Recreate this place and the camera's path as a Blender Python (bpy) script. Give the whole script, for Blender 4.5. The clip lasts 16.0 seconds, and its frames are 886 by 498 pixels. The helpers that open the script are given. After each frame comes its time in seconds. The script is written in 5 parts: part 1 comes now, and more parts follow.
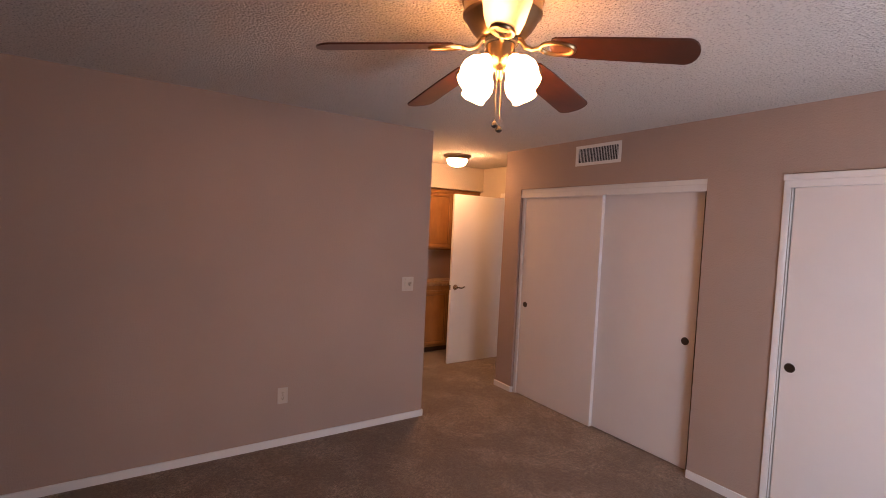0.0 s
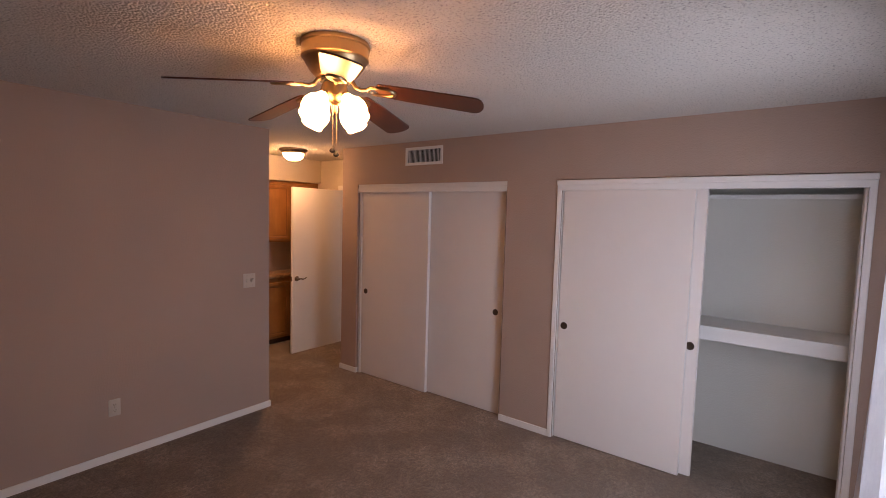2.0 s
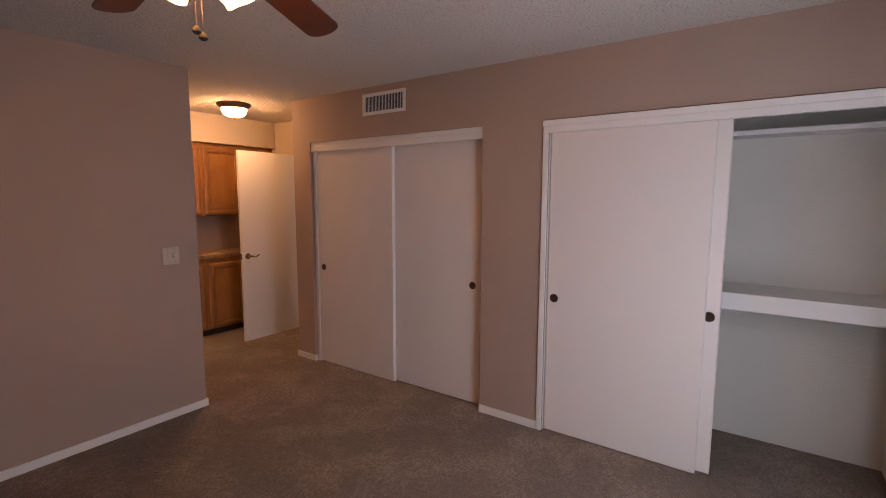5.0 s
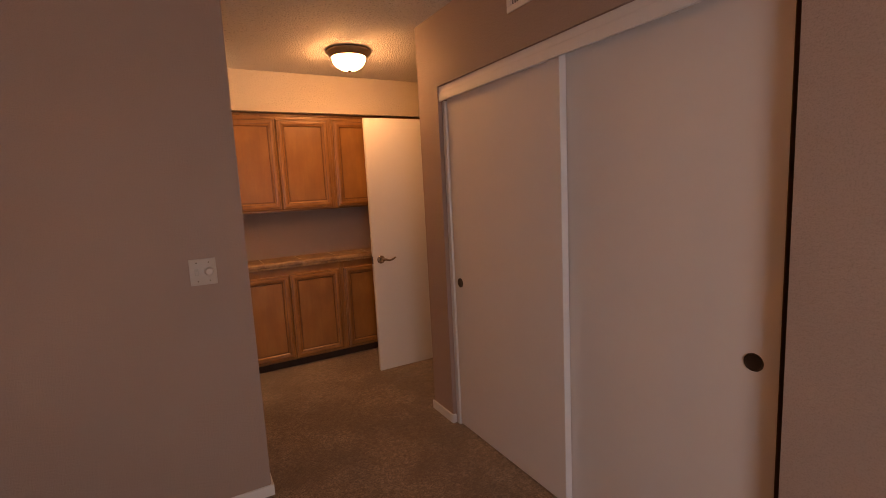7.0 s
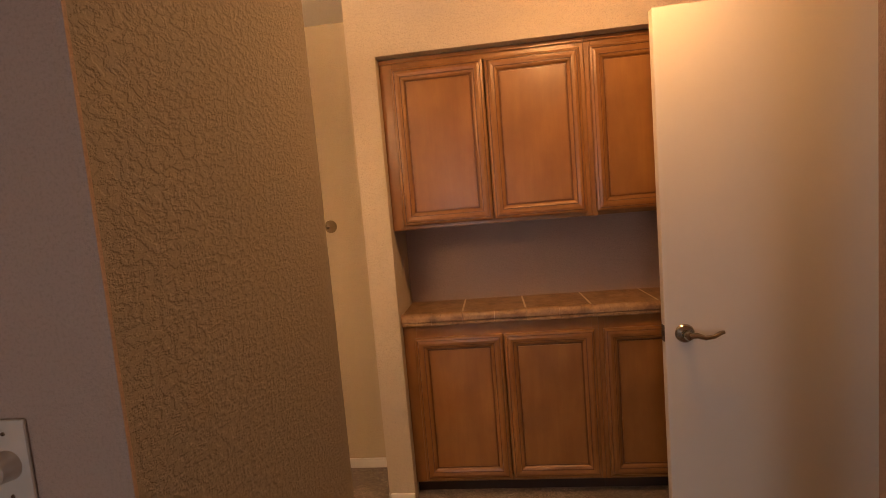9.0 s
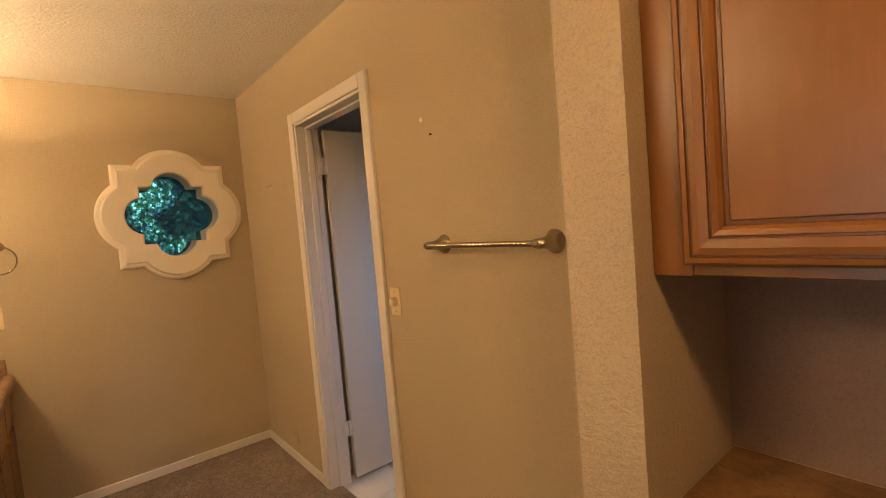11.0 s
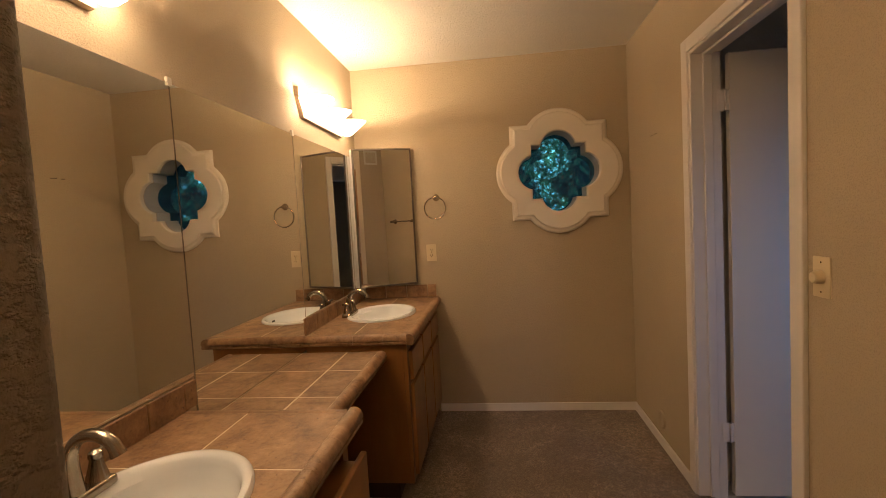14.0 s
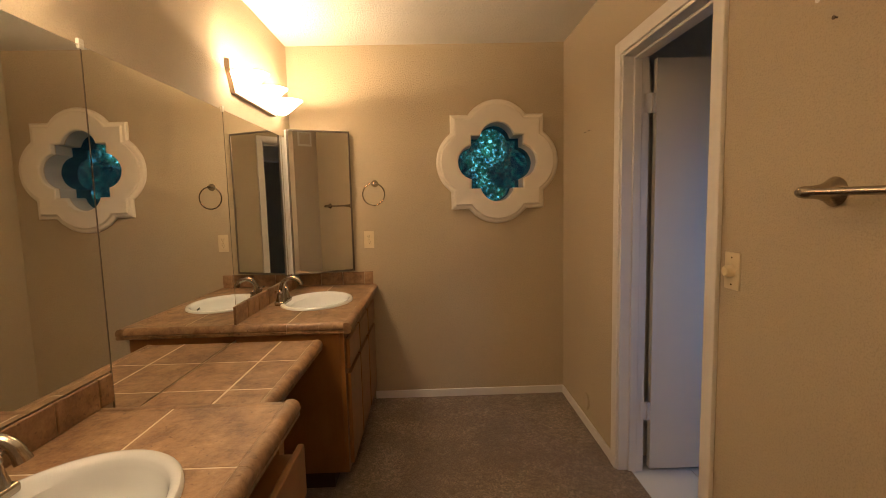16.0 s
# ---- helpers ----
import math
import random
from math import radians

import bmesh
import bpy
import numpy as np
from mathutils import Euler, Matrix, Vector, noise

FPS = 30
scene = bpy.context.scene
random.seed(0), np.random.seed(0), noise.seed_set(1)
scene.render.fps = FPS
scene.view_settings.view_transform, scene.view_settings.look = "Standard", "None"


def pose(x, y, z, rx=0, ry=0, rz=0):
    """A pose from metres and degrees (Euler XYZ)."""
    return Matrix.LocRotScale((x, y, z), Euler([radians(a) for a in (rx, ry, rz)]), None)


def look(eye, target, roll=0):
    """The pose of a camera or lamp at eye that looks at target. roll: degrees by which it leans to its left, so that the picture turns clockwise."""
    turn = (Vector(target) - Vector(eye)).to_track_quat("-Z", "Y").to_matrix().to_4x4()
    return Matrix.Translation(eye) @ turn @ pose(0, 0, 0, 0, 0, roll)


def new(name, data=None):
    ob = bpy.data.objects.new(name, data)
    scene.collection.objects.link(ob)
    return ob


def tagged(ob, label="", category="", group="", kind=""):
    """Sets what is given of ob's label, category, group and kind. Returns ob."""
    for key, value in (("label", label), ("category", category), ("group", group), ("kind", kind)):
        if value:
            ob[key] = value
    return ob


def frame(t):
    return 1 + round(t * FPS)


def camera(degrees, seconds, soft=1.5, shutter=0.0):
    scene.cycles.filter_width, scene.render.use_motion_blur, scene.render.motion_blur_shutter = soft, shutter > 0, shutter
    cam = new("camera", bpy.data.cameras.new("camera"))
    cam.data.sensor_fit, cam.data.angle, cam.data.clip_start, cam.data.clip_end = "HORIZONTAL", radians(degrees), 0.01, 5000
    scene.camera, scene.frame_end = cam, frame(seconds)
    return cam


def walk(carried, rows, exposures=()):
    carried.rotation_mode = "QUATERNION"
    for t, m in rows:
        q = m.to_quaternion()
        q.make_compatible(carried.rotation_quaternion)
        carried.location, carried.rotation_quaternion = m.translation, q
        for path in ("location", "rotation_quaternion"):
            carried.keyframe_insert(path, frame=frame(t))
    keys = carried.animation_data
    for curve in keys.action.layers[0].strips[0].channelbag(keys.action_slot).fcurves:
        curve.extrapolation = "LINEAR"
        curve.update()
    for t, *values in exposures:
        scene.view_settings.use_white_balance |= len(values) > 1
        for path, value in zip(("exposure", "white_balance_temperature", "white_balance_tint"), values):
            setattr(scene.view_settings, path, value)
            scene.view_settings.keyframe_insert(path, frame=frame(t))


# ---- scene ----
cam = camera(87.5, 16.0, 0.75)
PATH = [
    (0, (-2.055, -3.356, 1.649), (-0.958, -1.686, 1.554), 2.7),
    (0.5, (-2.138, -3.482, 1.692), (-0.851, -1.955, 1.577), 2.2),
    (1, (-2.144, -3.587, 1.699), (-0.731, -2.177, 1.582), 2.0),
    (1.5, (-2.241, -3.632, 1.742), (-0.716, -2.344, 1.616), 1.8),
    (2, (-2.301, -3.629, 1.758), (-0.707, -2.429, 1.612), 1.6),
    (2.5, (-2.335, -3.635, 1.767), (-0.69, -2.509, 1.6), 1.3),
    (3, (-2.343, -3.638, 1.76), (-0.685, -2.534, 1.581), 0.9),
    (3.5, (-2.33, -3.639, 1.759), (-0.668, -2.544, 1.566), 0.7),
    (3.7, (-2.291, -3.65, 1.755), (-0.636, -2.545, 1.555), 0.6),
    (5.8, (-1.096, -3.019, 1.5), (0.472, -1.809, 1.226), -0.7),
    (6, (-0.922, -2.928, 1.5), (0.58, -1.636, 1.221), -1.0),
    (6.5, (-0.557, -2.613, 1.479), (0.642, -1.036, 1.204), -2.1),
    (7, (-0.241, -2.305, 1.478), (0.723, -0.572, 1.218), -2.9),
    (7.5, (0.108, -1.943, 1.452), (0.781, -0.075, 1.208), -3.5),
    (8, (0.291, -1.473, 1.431), (0.606, 0.49, 1.212), -3.9),
    (8.2, (0.357, -1.306, 1.446), (0.586, 0.67, 1.236), -3.9),
    (10.3, (0.503, 0.621, 1.431), (-0.624, 2.27, 1.33), -4.8),
    (10.5, (0.472, 0.702, 1.445), (-0.779, 2.258, 1.327), -4.5),
    (11, (0.381, 0.908, 1.469), (-1.165, 2.172, 1.354), -4.8),
    (11.5, (0.336, 0.982, 1.449), (-1.477, 1.822, 1.353), -4.6),
    (12, (0.298, 0.997, 1.427), (-1.639, 1.49, 1.344), -4.2),
    (12.5, (0.277, 1.023, 1.42), (-1.703, 1.288, 1.331), -3.9),
    (13, (0.251, 1.049, 1.404), (-1.74, 1.208, 1.298), -3.6),
    (13.5, (0.21, 1.053, 1.385), (-1.787, 1.036, 1.267), -3.3),
    (14, (0.166, 1.054, 1.376), (-1.817, 0.82, 1.252), -3.2),
    (14.5, (0.132, 1.042, 1.377), (-1.828, 0.668, 1.238), -2.9),
    (15, (0.126, 1.033, 1.37), (-1.823, 0.606, 1.225), -2.9),
    (15.5, (0.144, 1.041, 1.376), (-1.813, 0.665, 1.21), -2.5),
    (16, (0.16, 1.026, 1.386), (-1.83, 1.073, 1.192), -1.4),
]
# seconds, stops, kelvin, tint
EXPOSURES = [(0.0, 0.02, 6900, 26), (1.0, -0.22, 6600, 22), (2.0, -0.28, 6750, 22), (3.5, -0.44, 6850, 22), (6.0, -0.38, 7450, 26), (6.5, -0.54, 8000, 28), (7.0, -0.66, 8400, 28), (8.2, -0.58, 7450, 23), (10.3, -0.65, 7500, 4),
             (11.2, -0.66, 7200, 2), (12.0, -0.91, 6850, 5), (12.5, -1.02, 6650, 5), (13.2, -1.13, 6450, 5), (14.0, -1.30, 6350, 4), (15.2, -1.26, 6330, 3), (16.0, -1.10, 6300, 0)]
walk(cam, [(t, look(eye, target, roll)) for t, eye, target, roll in PATH], EXPOSURES)

# ---- world and large lights ----
world = bpy.data.worlds.new("world")
scene.world = world
world.use_nodes = True
_wn = world.node_tree.nodes
_sky = _wn.new("ShaderNodeTexSky")
_sky.sky_type = "NISHITA"
_sky.sun_disc = False
_sky.sun_elevation = radians(35)
_sky.sun_rotation = radians(20)
world.node_tree.links.new(_sky.outputs[0], _wn["Background"].inputs["Color"])
_wn["Background"].inputs["Strength"].default_value = 0.10

FAN_GLOW, HALL_GLOW, VANITY_GLOW, BULB_GLOW = 35.0, 152.0, 65.0, 3800.0
WARM = (1.0, 0.52, 0.21)
WARM_VANITY = (1.0, 0.665, 0.41)
WARM_FAN = (1.0, 0.455, 0.16)


def area_light(name, m, sx, sy, power, colour, spread=180):
    lamp = bpy.data.lights.new(name, "AREA")
    lamp.shape, lamp.size, lamp.size_y, lamp.energy, lamp.color = "RECTANGLE", sx, sy, power, colour
    lamp.spread = radians(spread)
    ob = new(name, lamp)
    ob.matrix_world = m
    return ob


# daylight in the opening of the patio door and of the small water-closet window
area_light("patio_daylight", look((-0.06, -4.15, 1.05), (1.0, -1.25, 0.66)), 1.7, 1.80, 74, (0.76, 0.86, 1.0))
area_light("closet_window_daylight", look((-0.53, 2.85, 1.55), (-2.0, 2.65, 0.8)), 0.6, 0.7, 3.3, (0.30, 0.50, 1.0), 75)
# added lamp at an unseen passage window, for cool fill in the hall
area_light("passage_fill", look((2.35, -1.29, 1.42), (2.25, 1.0, 1.2)), 0.66, 1.2, 9, (0.55, 0.76, 1.0))


# ---- materials ----
def material(name, colour, rough=0.6, metal=0.0):
    m = bpy.data.materials.new(name)
    m.use_nodes = True
    b = m.node_tree.nodes["Principled BSDF"]
    b.inputs["Base Color"].default_value = (*colour, 1)
    b.inputs["Roughness"].default_value = rough
    b.inputs["Metallic"].default_value = metal
    return m, m.node_tree.nodes, m.node_tree.links, b


def coords(nodes, links, scale=(1, 1, 1)):
    tc = nodes.new("ShaderNodeTexCoord")
    mp = nodes.new("ShaderNodeMapping")
    mp.inputs["Scale"].default_value = scale
    links.new(tc.outputs["Object"], mp.inputs["Vector"])
    return mp.outputs["Vector"]


def noise_tex(nodes, links, vec, scale, detail=3.0, rough=0.5):
    n = nodes.new("ShaderNodeTexNoise")
    n.inputs["Scale"].default_value = scale
    n.inputs["Detail"].default_value = detail
    n.inputs["Roughness"].default_value = rough
    links.new(vec, n.inputs["Vector"])
    return n.outputs["Fac"]


def ramp(nodes, links, fac, stops):
    r = nodes.new("ShaderNodeValToRGB")
    el = r.color_ramp.elements
    while len(el) < len(stops):
        el.new(0.5)
    for e, (p, c) in zip(el, stops):
        e.position, e.color = p, (*c, 1)
    links.new(fac, r.inputs["Fac"])
    return r.outputs["Color"]


def mix(nodes, links, fac, a, b, mode="MIX"):
    n = nodes.new("ShaderNodeMix")
    n.data_type, n.blend_type = "RGBA", mode
    for sock, v in ((n.inputs[0], fac), (n.inputs[6], a), (n.inputs[7], b)):
        if isinstance(v, (int, float)):
            sock.default_value = v
        elif isinstance(v, tuple):
            sock.default_value = (*v, 1)
        else:
            links.new(v, sock)
    return n.outputs[2]


def bump(nodes, links, b, height, strength, distance, before=None):
    n = nodes.new("ShaderNodeBump")
    n.inputs["Strength"].default_value = strength
    n.inputs["Distance"].default_value = distance
    links.new(height, n.inputs["Height"])
    if before is not None:
        links.new(before, n.inputs["Normal"])
    links.new(n.outputs["Normal"], b.inputs["Normal"])
    return n.outputs["Normal"]


def shade(c, k):
    return tuple(v * k for v in c)


def wall_material(name, colour, grain=0.5, size=74):
    """Painted knockdown plaster: flattened islands with fine grain, faint scuffs, micro-shading in the colour."""
    m, n, l, b = material(name, colour, 0.72)
    v = coords(n, l)
    big = noise_tex(n, l, v, 1.3, 4)
    c = mix(n, l, ramp(n, l, big, [(0.3, (0, 0, 0)), (0.7, (1, 1, 1))]), shade(colour, 0.94), shade(colour, 1.05))
    spots = noise_tex(n, l, v, 9, 5, 0.65)
    c = mix(n, l, ramp(n, l, spots, [(0.70, (0, 0, 0)), (0.82, (0.35, 0.35, 0.35))]), c, shade(colour, 0.75))
    # small dark specks paint in the micro-shading of the plaster texture
    micro_shade = noise_tex(n, l, v, 230, 3, 0.7)
    c = mix(n, l, ramp(n, l, micro_shade, [(0.36, (0.8, 0.8, 0.8)), (0.50, (0, 0, 0))]), c, shade(colour, 0.80))
    l.new(c, b.inputs["Base Color"])
    blobs = ramp(n, l, noise_tex(n, l, coords(n, l, (1, 1, 1.35)), size, 4, 0.62), [(0.44, (0, 0, 0)), (0.56, (1, 1, 1))])
    first = bump(n, l, b, blobs, grain, 0.0022)
    bump(n, l, b, noise_tex(n, l, v, 190, 4, 0.7), 0.8, 0.0016, first)
    return m


def simple(name, colour, rough=0.5, metal=0.0, vary=0.06, scale=14, grain=0.1, fine=180):
    m, n, l, b = material(name, colour, rough, metal)
    v = coords(n, l)
    f = noise_tex(n, l, v, scale, 5, 0.6)
    l.new(mix(n, l, f, shade(colour, 1 - vary), shade(colour, 1 + vary)), b.inputs["Base Color"])
    r = n.new("ShaderNodeMapRange")
    r.inputs["To Min"].default_value, r.inputs["To Max"].default_value = max(rough - 0.08, 0.02), min(rough + 0.08, 1)
    l.new(f, r.inputs["Value"])
    l.new(r.outputs[0], b.inputs["Roughness"])
    if grain:
        bump(n, l, b, noise_tex(n, l, v, fine, 2), grain, 0.001)
    return m


def wood_material(name, dark, light, axis=2, rough=0.35, knots=1.0):
    m, n, l, b = material(name, light, rough)
    stretch = [26.0, 26.0, 26.0]
    stretch[axis] = 2.6
    v = coords(n, l, tuple(stretch))
    oi = n.new("ShaderNodeObjectInfo")
    add = n.new("ShaderNodeVectorMath")
    l.new(v, add.inputs[0])
    l.new(oi.outputs["Random"], add.inputs[1])
    grain = noise_tex(n, l, add.outputs[0], 1.0, 6, 0.65)
    c = mix(n, l, ramp(n, l, grain, [(0.20, (0.52, 0.52, 0.52)), (0.80, (1, 1, 1))]), dark, light)
    cloud = noise_tex(n, l, coords(n, l, (7, 7, 4)), 1.0, 4)
    c = mix(n, l, ramp(n, l, cloud, [(0.3, (0.6, 0.6, 0.6)), (0.7, (0, 0, 0))]), c, dark)
    l.new(c, b.inputs["Base Color"])
    b.inputs["Coat Weight"].default_value = 0.15
    b.inputs["Coat Roughness"].default_value = 0.25
    bump(n, l, b, grain, 0.06, 0.0006)
    return m


def glow(name, colour, strength):
    m, n, l, b = material(name, (0.9, 0.86, 0.8), 0.35)
    b.inputs["Emission Color"].default_value = (*colour, 1)
    b.inputs["Emission Strength"].default_value = strength
    return m


def carpet_material():
    m, n, l, b = material("carpet_beige", (0.3, 0.25, 0.2), 0.95)
    v = coords(n, l)
    tuft = noise_tex(n, l, v, 125, 3, 0.75)
    c = mix(n, l, ramp(n, l, tuft, [(0.36, (0, 0, 0)), (0.64, (1, 1, 1))]), (0.158, 0.114, 0.081), (0.55, 0.422, 0.322))
    clump = noise_tex(n, l, v, 46, 4, 0.7)
    c = mix(n, l, ramp(n, l, clump, [(0.38, (0.7, 0.7, 0.7)), (0.60, (0, 0, 0))]), c, (0.145, 0.104, 0.078))
    wear = noise_tex(n, l, v, 2.4, 7, 0.62)
    c = mix(n, l, ramp(n, l, wear, [(0.44, (0.62, 0.62, 0.62)), (0.60, (0, 0, 0))]), c, (0.15, 0.106, 0.079))
    spots = noise_tex(n, l, v, 7.5, 3, 0.5)
    c = mix(n, l, ramp(n, l, spots, [(0.70, (0, 0, 0)), (0.78, (0.6, 0.6, 0.6))]), c, (0.09, 0.065, 0.048))
    l.new(c, b.inputs["Base Color"])
    b.inputs["Sheen Weight"].default_value = 0.15
    first = bump(n, l, b, noise_tex(n, l, v, 120, 4, 0.75), 1.0, 0.016)
    bump(n, l, b, noise_tex(n, l, v, 28, 3), 0.5, 0.012, first)
    return m


def popcorn_material():
    col = (0.61, 0.575, 0.53)
    m, n, l, b = material("popcorn_ceiling", col, 0.9)
    v = coords(n, l)
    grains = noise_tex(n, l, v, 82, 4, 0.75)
    # pits between grains are darkened in the colour, where shade would gather
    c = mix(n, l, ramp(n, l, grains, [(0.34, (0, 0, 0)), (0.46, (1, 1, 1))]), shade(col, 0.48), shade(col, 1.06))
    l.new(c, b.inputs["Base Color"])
    vor = n.new("ShaderNodeTexVoronoi")
    vor.inputs["Scale"].default_value = 88
    l.new(v, vor.inputs["Vector"])
    inv = ramp(n, l, vor.outputs["Distance"], [(0.1, (1, 1, 1)), (0.75, (0, 0, 0))])
    first = bump(n, l, b, inv, 0.85, 0.0055)
    bump(n, l, b, grains, 0.75, 0.0045, first)
    return m


WALL = wall_material("wall_paint_taupe", (0.41, 0.294, 0.238), 0.30)
WALL_ROUGH = wall_material("wall_paint_knockdown", (0.31, 0.272, 0.225), 0.9, 56)
WALL_CREAM = wall_material("wall_paint_cream", (0.57, 0.49, 0.39), 0.6)
WALL_BATH = wall_material("wall_paint_tan", (0.49, 0.405, 0.28), 0.42, 92)
WALL_WHITE = wall_material("wall_paint_offwhite", (0.72, 0.70, 0.64), 0.3)
CEILING = popcorn_material()
CEIL_BATH = wall_material("ceiling_paint_cream", (0.72, 0.69, 0.62), 0.55)
CARPET = carpet_material()
TRIM = simple("trim_white_paint", (0.74, 0.71, 0.68), 0.42, vary=0.04, grain=0.06)
DOOR_PAINT = simple("door_offwhite_paint", (0.70, 0.66, 0.60), 0.5, vary=0.035, scale=5, grain=0.08, fine=90)
CLOSET_DOOR = simple("closet_door_offwhite", (0.72, 0.66, 0.62), 0.55, vary=0.04, scale=4, grain=0.1, fine=120)
WOOD = wood_material("maple_stained", (0.165, 0.068, 0.020), (0.345, 0.160, 0.050))
WOOD_H = wood_material("maple_stained_cross", (0.165, 0.068, 0.020), (0.345, 0.160, 0.050), axis=0)
WOOD_DARK = wood_material("maple_glaze_dark", (0.115, 0.043, 0.013), (0.18, 0.072, 0.022))
# near-black brown puts the shade under the cabinets into the kick's colour
KICK = simple("toe_kick_shade", (0.045, 0.020, 0.010), 0.7, vary=0.2)
MIRROR_MAT = material("mirror_silver", (0.86, 0.87, 0.85), 0.015, 1.0)[0]
NICKEL = simple("brushed_nickel", (0.40, 0.35, 0.28), 0.24, 1.0, 0.05, 60, 0.04)
BRASS = simple("antique_brass", (0.40, 0.285, 0.155), 0.34, 1.0, 0.08, 40, 0.04)
BRONZE = simple("dark_bronze", (0.10, 0.07, 0.05), 0.4, 0.9, 0.1, 40, 0.04)
PORCELAIN = simple("porcelain_white", (0.80, 0.83, 0.85), 0.12, 0, 0.02, 4, 0)
PLASTIC = simple("almond_plastic", (0.68, 0.575, 0.38), 0.34, 0, 0.03, 20, 0.03)
# darker copy of the almond plastic, for plates on the shaded bedroom wall
PLASTIC_SHADED = simple("almond_plastic_shaded", (0.52, 0.44, 0.37), 0.4, 0, 0.03, 20, 0.03)
# near-black stands in for shade in gaps, slots and duct; also colours the fob
BLACK = simple("dark_gap", (0.02, 0.018, 0.016), 0.8, 0, 0.2, 20, 0.1)


# ---- shape helpers ----
FRAMES = {}


def thing(name, at=(0, 0, 0), label="", category="", group="", kind=""):
    ob = new(name)
    ob.empty_display_size = 0.1
    ob.matrix_basis = Matrix.Translation(at) if not isinstance(at, Matrix) else at
    FRAMES[ob] = ob.matrix_basis.copy()
    return tagged(ob, label, category, group, kind)


def part(name, bm, mat, parent=None, label="", local=False, smooth=False, kind=""):
    """One mesh object out of bm, given in the world's metres (or the parent's, if local)."""
    me = bpy.data.meshes.new(name)
    bmesh.ops.recalc_face_normals(bm, faces=bm.faces)
    bm.to_mesh(me)
    bm.free()
    for mm in mat if isinstance(mat, (list, tuple)) else (mat,):
        me.materials.append(mm)
    ob = new(name, me)
    if smooth:
        me.polygons.foreach_set("use_smooth", [True] * len(me.polygons))
        me.set_sharp_from_angle(angle=radians(38))
    if parent is not None:
        ob.parent = parent
        FRAMES[ob] = FRAMES[parent]
        if not local:
            me.transform(FRAMES[parent].inverted())
    else:
        FRAMES[ob] = Matrix()
    return tagged(ob, label, kind=kind)


def box(bm, a, b, bevel=0.0, seg=1, at=None):
    """An axis-aligned box between two corners, edges rounded by bevel."""
    lo = [min(p, q) for p, q in zip(a, b)]
    hi = [max(p, q) for p, q in zip(a, b)]
    m = Matrix.Translation([(p + q) / 2 for p, q in zip(lo, hi)]) @ Matrix.Diagonal([q - p for p, q in zip(lo, hi)] + [1])
    vs = bmesh.ops.create_cube(bm, size=1, matrix=m)["verts"]
    if bevel:
        es = {e for v in vs for e in v.link_edges}
        r = bmesh.ops.bevel(bm, geom=list(es), offset=bevel, segments=seg, profile=0.5, affect="EDGES", clamp_overlap=True)
        vs = list({v for f in r["faces"] for v in f.verts} | {v for v in vs if v.is_valid})
    if at is not None:
        bmesh.ops.transform(bm, matrix=at, verts=vs)
    return bm


def boxes(*pairs, bevel=0.0, seg=1):
    bm = bmesh.new()
    for a, b in pairs:
        box(bm, a, b, bevel, seg)
    return bm


def lathe(bm, profile, m=Matrix(), n=32, cap=True):
    """A turned shape: (radius, height) pairs round the local z axis."""
    rings = []
    for r, h in profile:
        if r < 1e-6:
            rings.append([bm.verts.new(m @ Vector((0, 0, h)))])
        else:
            rings.append([bm.verts.new(m @ Vector((r * math.cos(2 * math.pi * k / n), r * math.sin(2 * math.pi * k / n), h))) for k in range(n)])
    for a, b in zip(rings, rings[1:]):
        for k in range(n):
            j = (k + 1) % n
            vs = [a[k % len(a)], a[j % len(a)], b[j % len(b)], b[k % len(b)]]
            vs = list(dict.fromkeys(vs))
            if len(vs) > 2:
                bm.faces.new(vs)
    for ring in (rings[0], rings[-1]):
        if cap and len(ring) > 2:
            bm.faces.new(ring)
    return bm


def sweep(bm, points, radius, n=10, cap=True, closed=False):
    """A tube along points; radius a number or one for each point."""
    pts = [Vector(p) for p in points]
    rad = radius if isinstance(radius, (list, tuple)) else [radius] * len(pts)
    rings, side = [], None
    for k, p in enumerate(pts):
        nxt = pts[(k + 1) % len(pts)] if closed or k + 1 < len(pts) else p
        prv = pts[k - 1] if closed or k else p
        d = (nxt - prv).normalized()
        if side is None:
            side = d.orthogonal().normalized()
        side = (side - d * side.dot(d)).normalized()
        up = d.cross(side)
        rings.append([bm.verts.new(p + rad[k] * (math.cos(2 * math.pi * i / n) * side + math.sin(2 * math.pi * i / n) * up)) for i in range(n)])
    pairs = list(zip(rings, rings[1:])) + ([(rings[-1], rings[0])] if closed else [])
    for a, b in pairs:
        for i in range(n):
            bm.faces.new((a[i], a[(i + 1) % n], b[(i + 1) % n], b[i]))
    if cap and not closed:
        bm.faces.new(rings[0])
        bm.faces.new(rings[-1])
    return bm


def structure(name, bm, mat, label, category):
    ob = part(name, bm, mat)
    return tagged(ob, label, category, kind="structure")


# ---- plan ----
CEIL = 2.45
CX = 1.108           # closet wall face
WIN_Y = -4.107       # patio door wall face
WEST = -4.3          # bedroom wall behind the walk
MIR_Y = 0.083        # mirror wall face
TOW_Y = 1.947        # towel wall face
FAR_X = -3.05        # vanity end wall face
WING_Y = 0.784       # end of the wing wall beside the vanity
WING_X = -0.092      # its face towards the vanity
NIC_Y = 1.615        # front of the cabinet niche
HALL_X = 1.815       # wall with the entry door
END_Y = 0.335        # end of the closet wall
C1 = (-1.713, 0.095)  # closet openings along y
C2 = (-3.945, -2.195)
HEAD = 2.056
SL = (-0.95, 0.86, 2.06)       # patio door opening
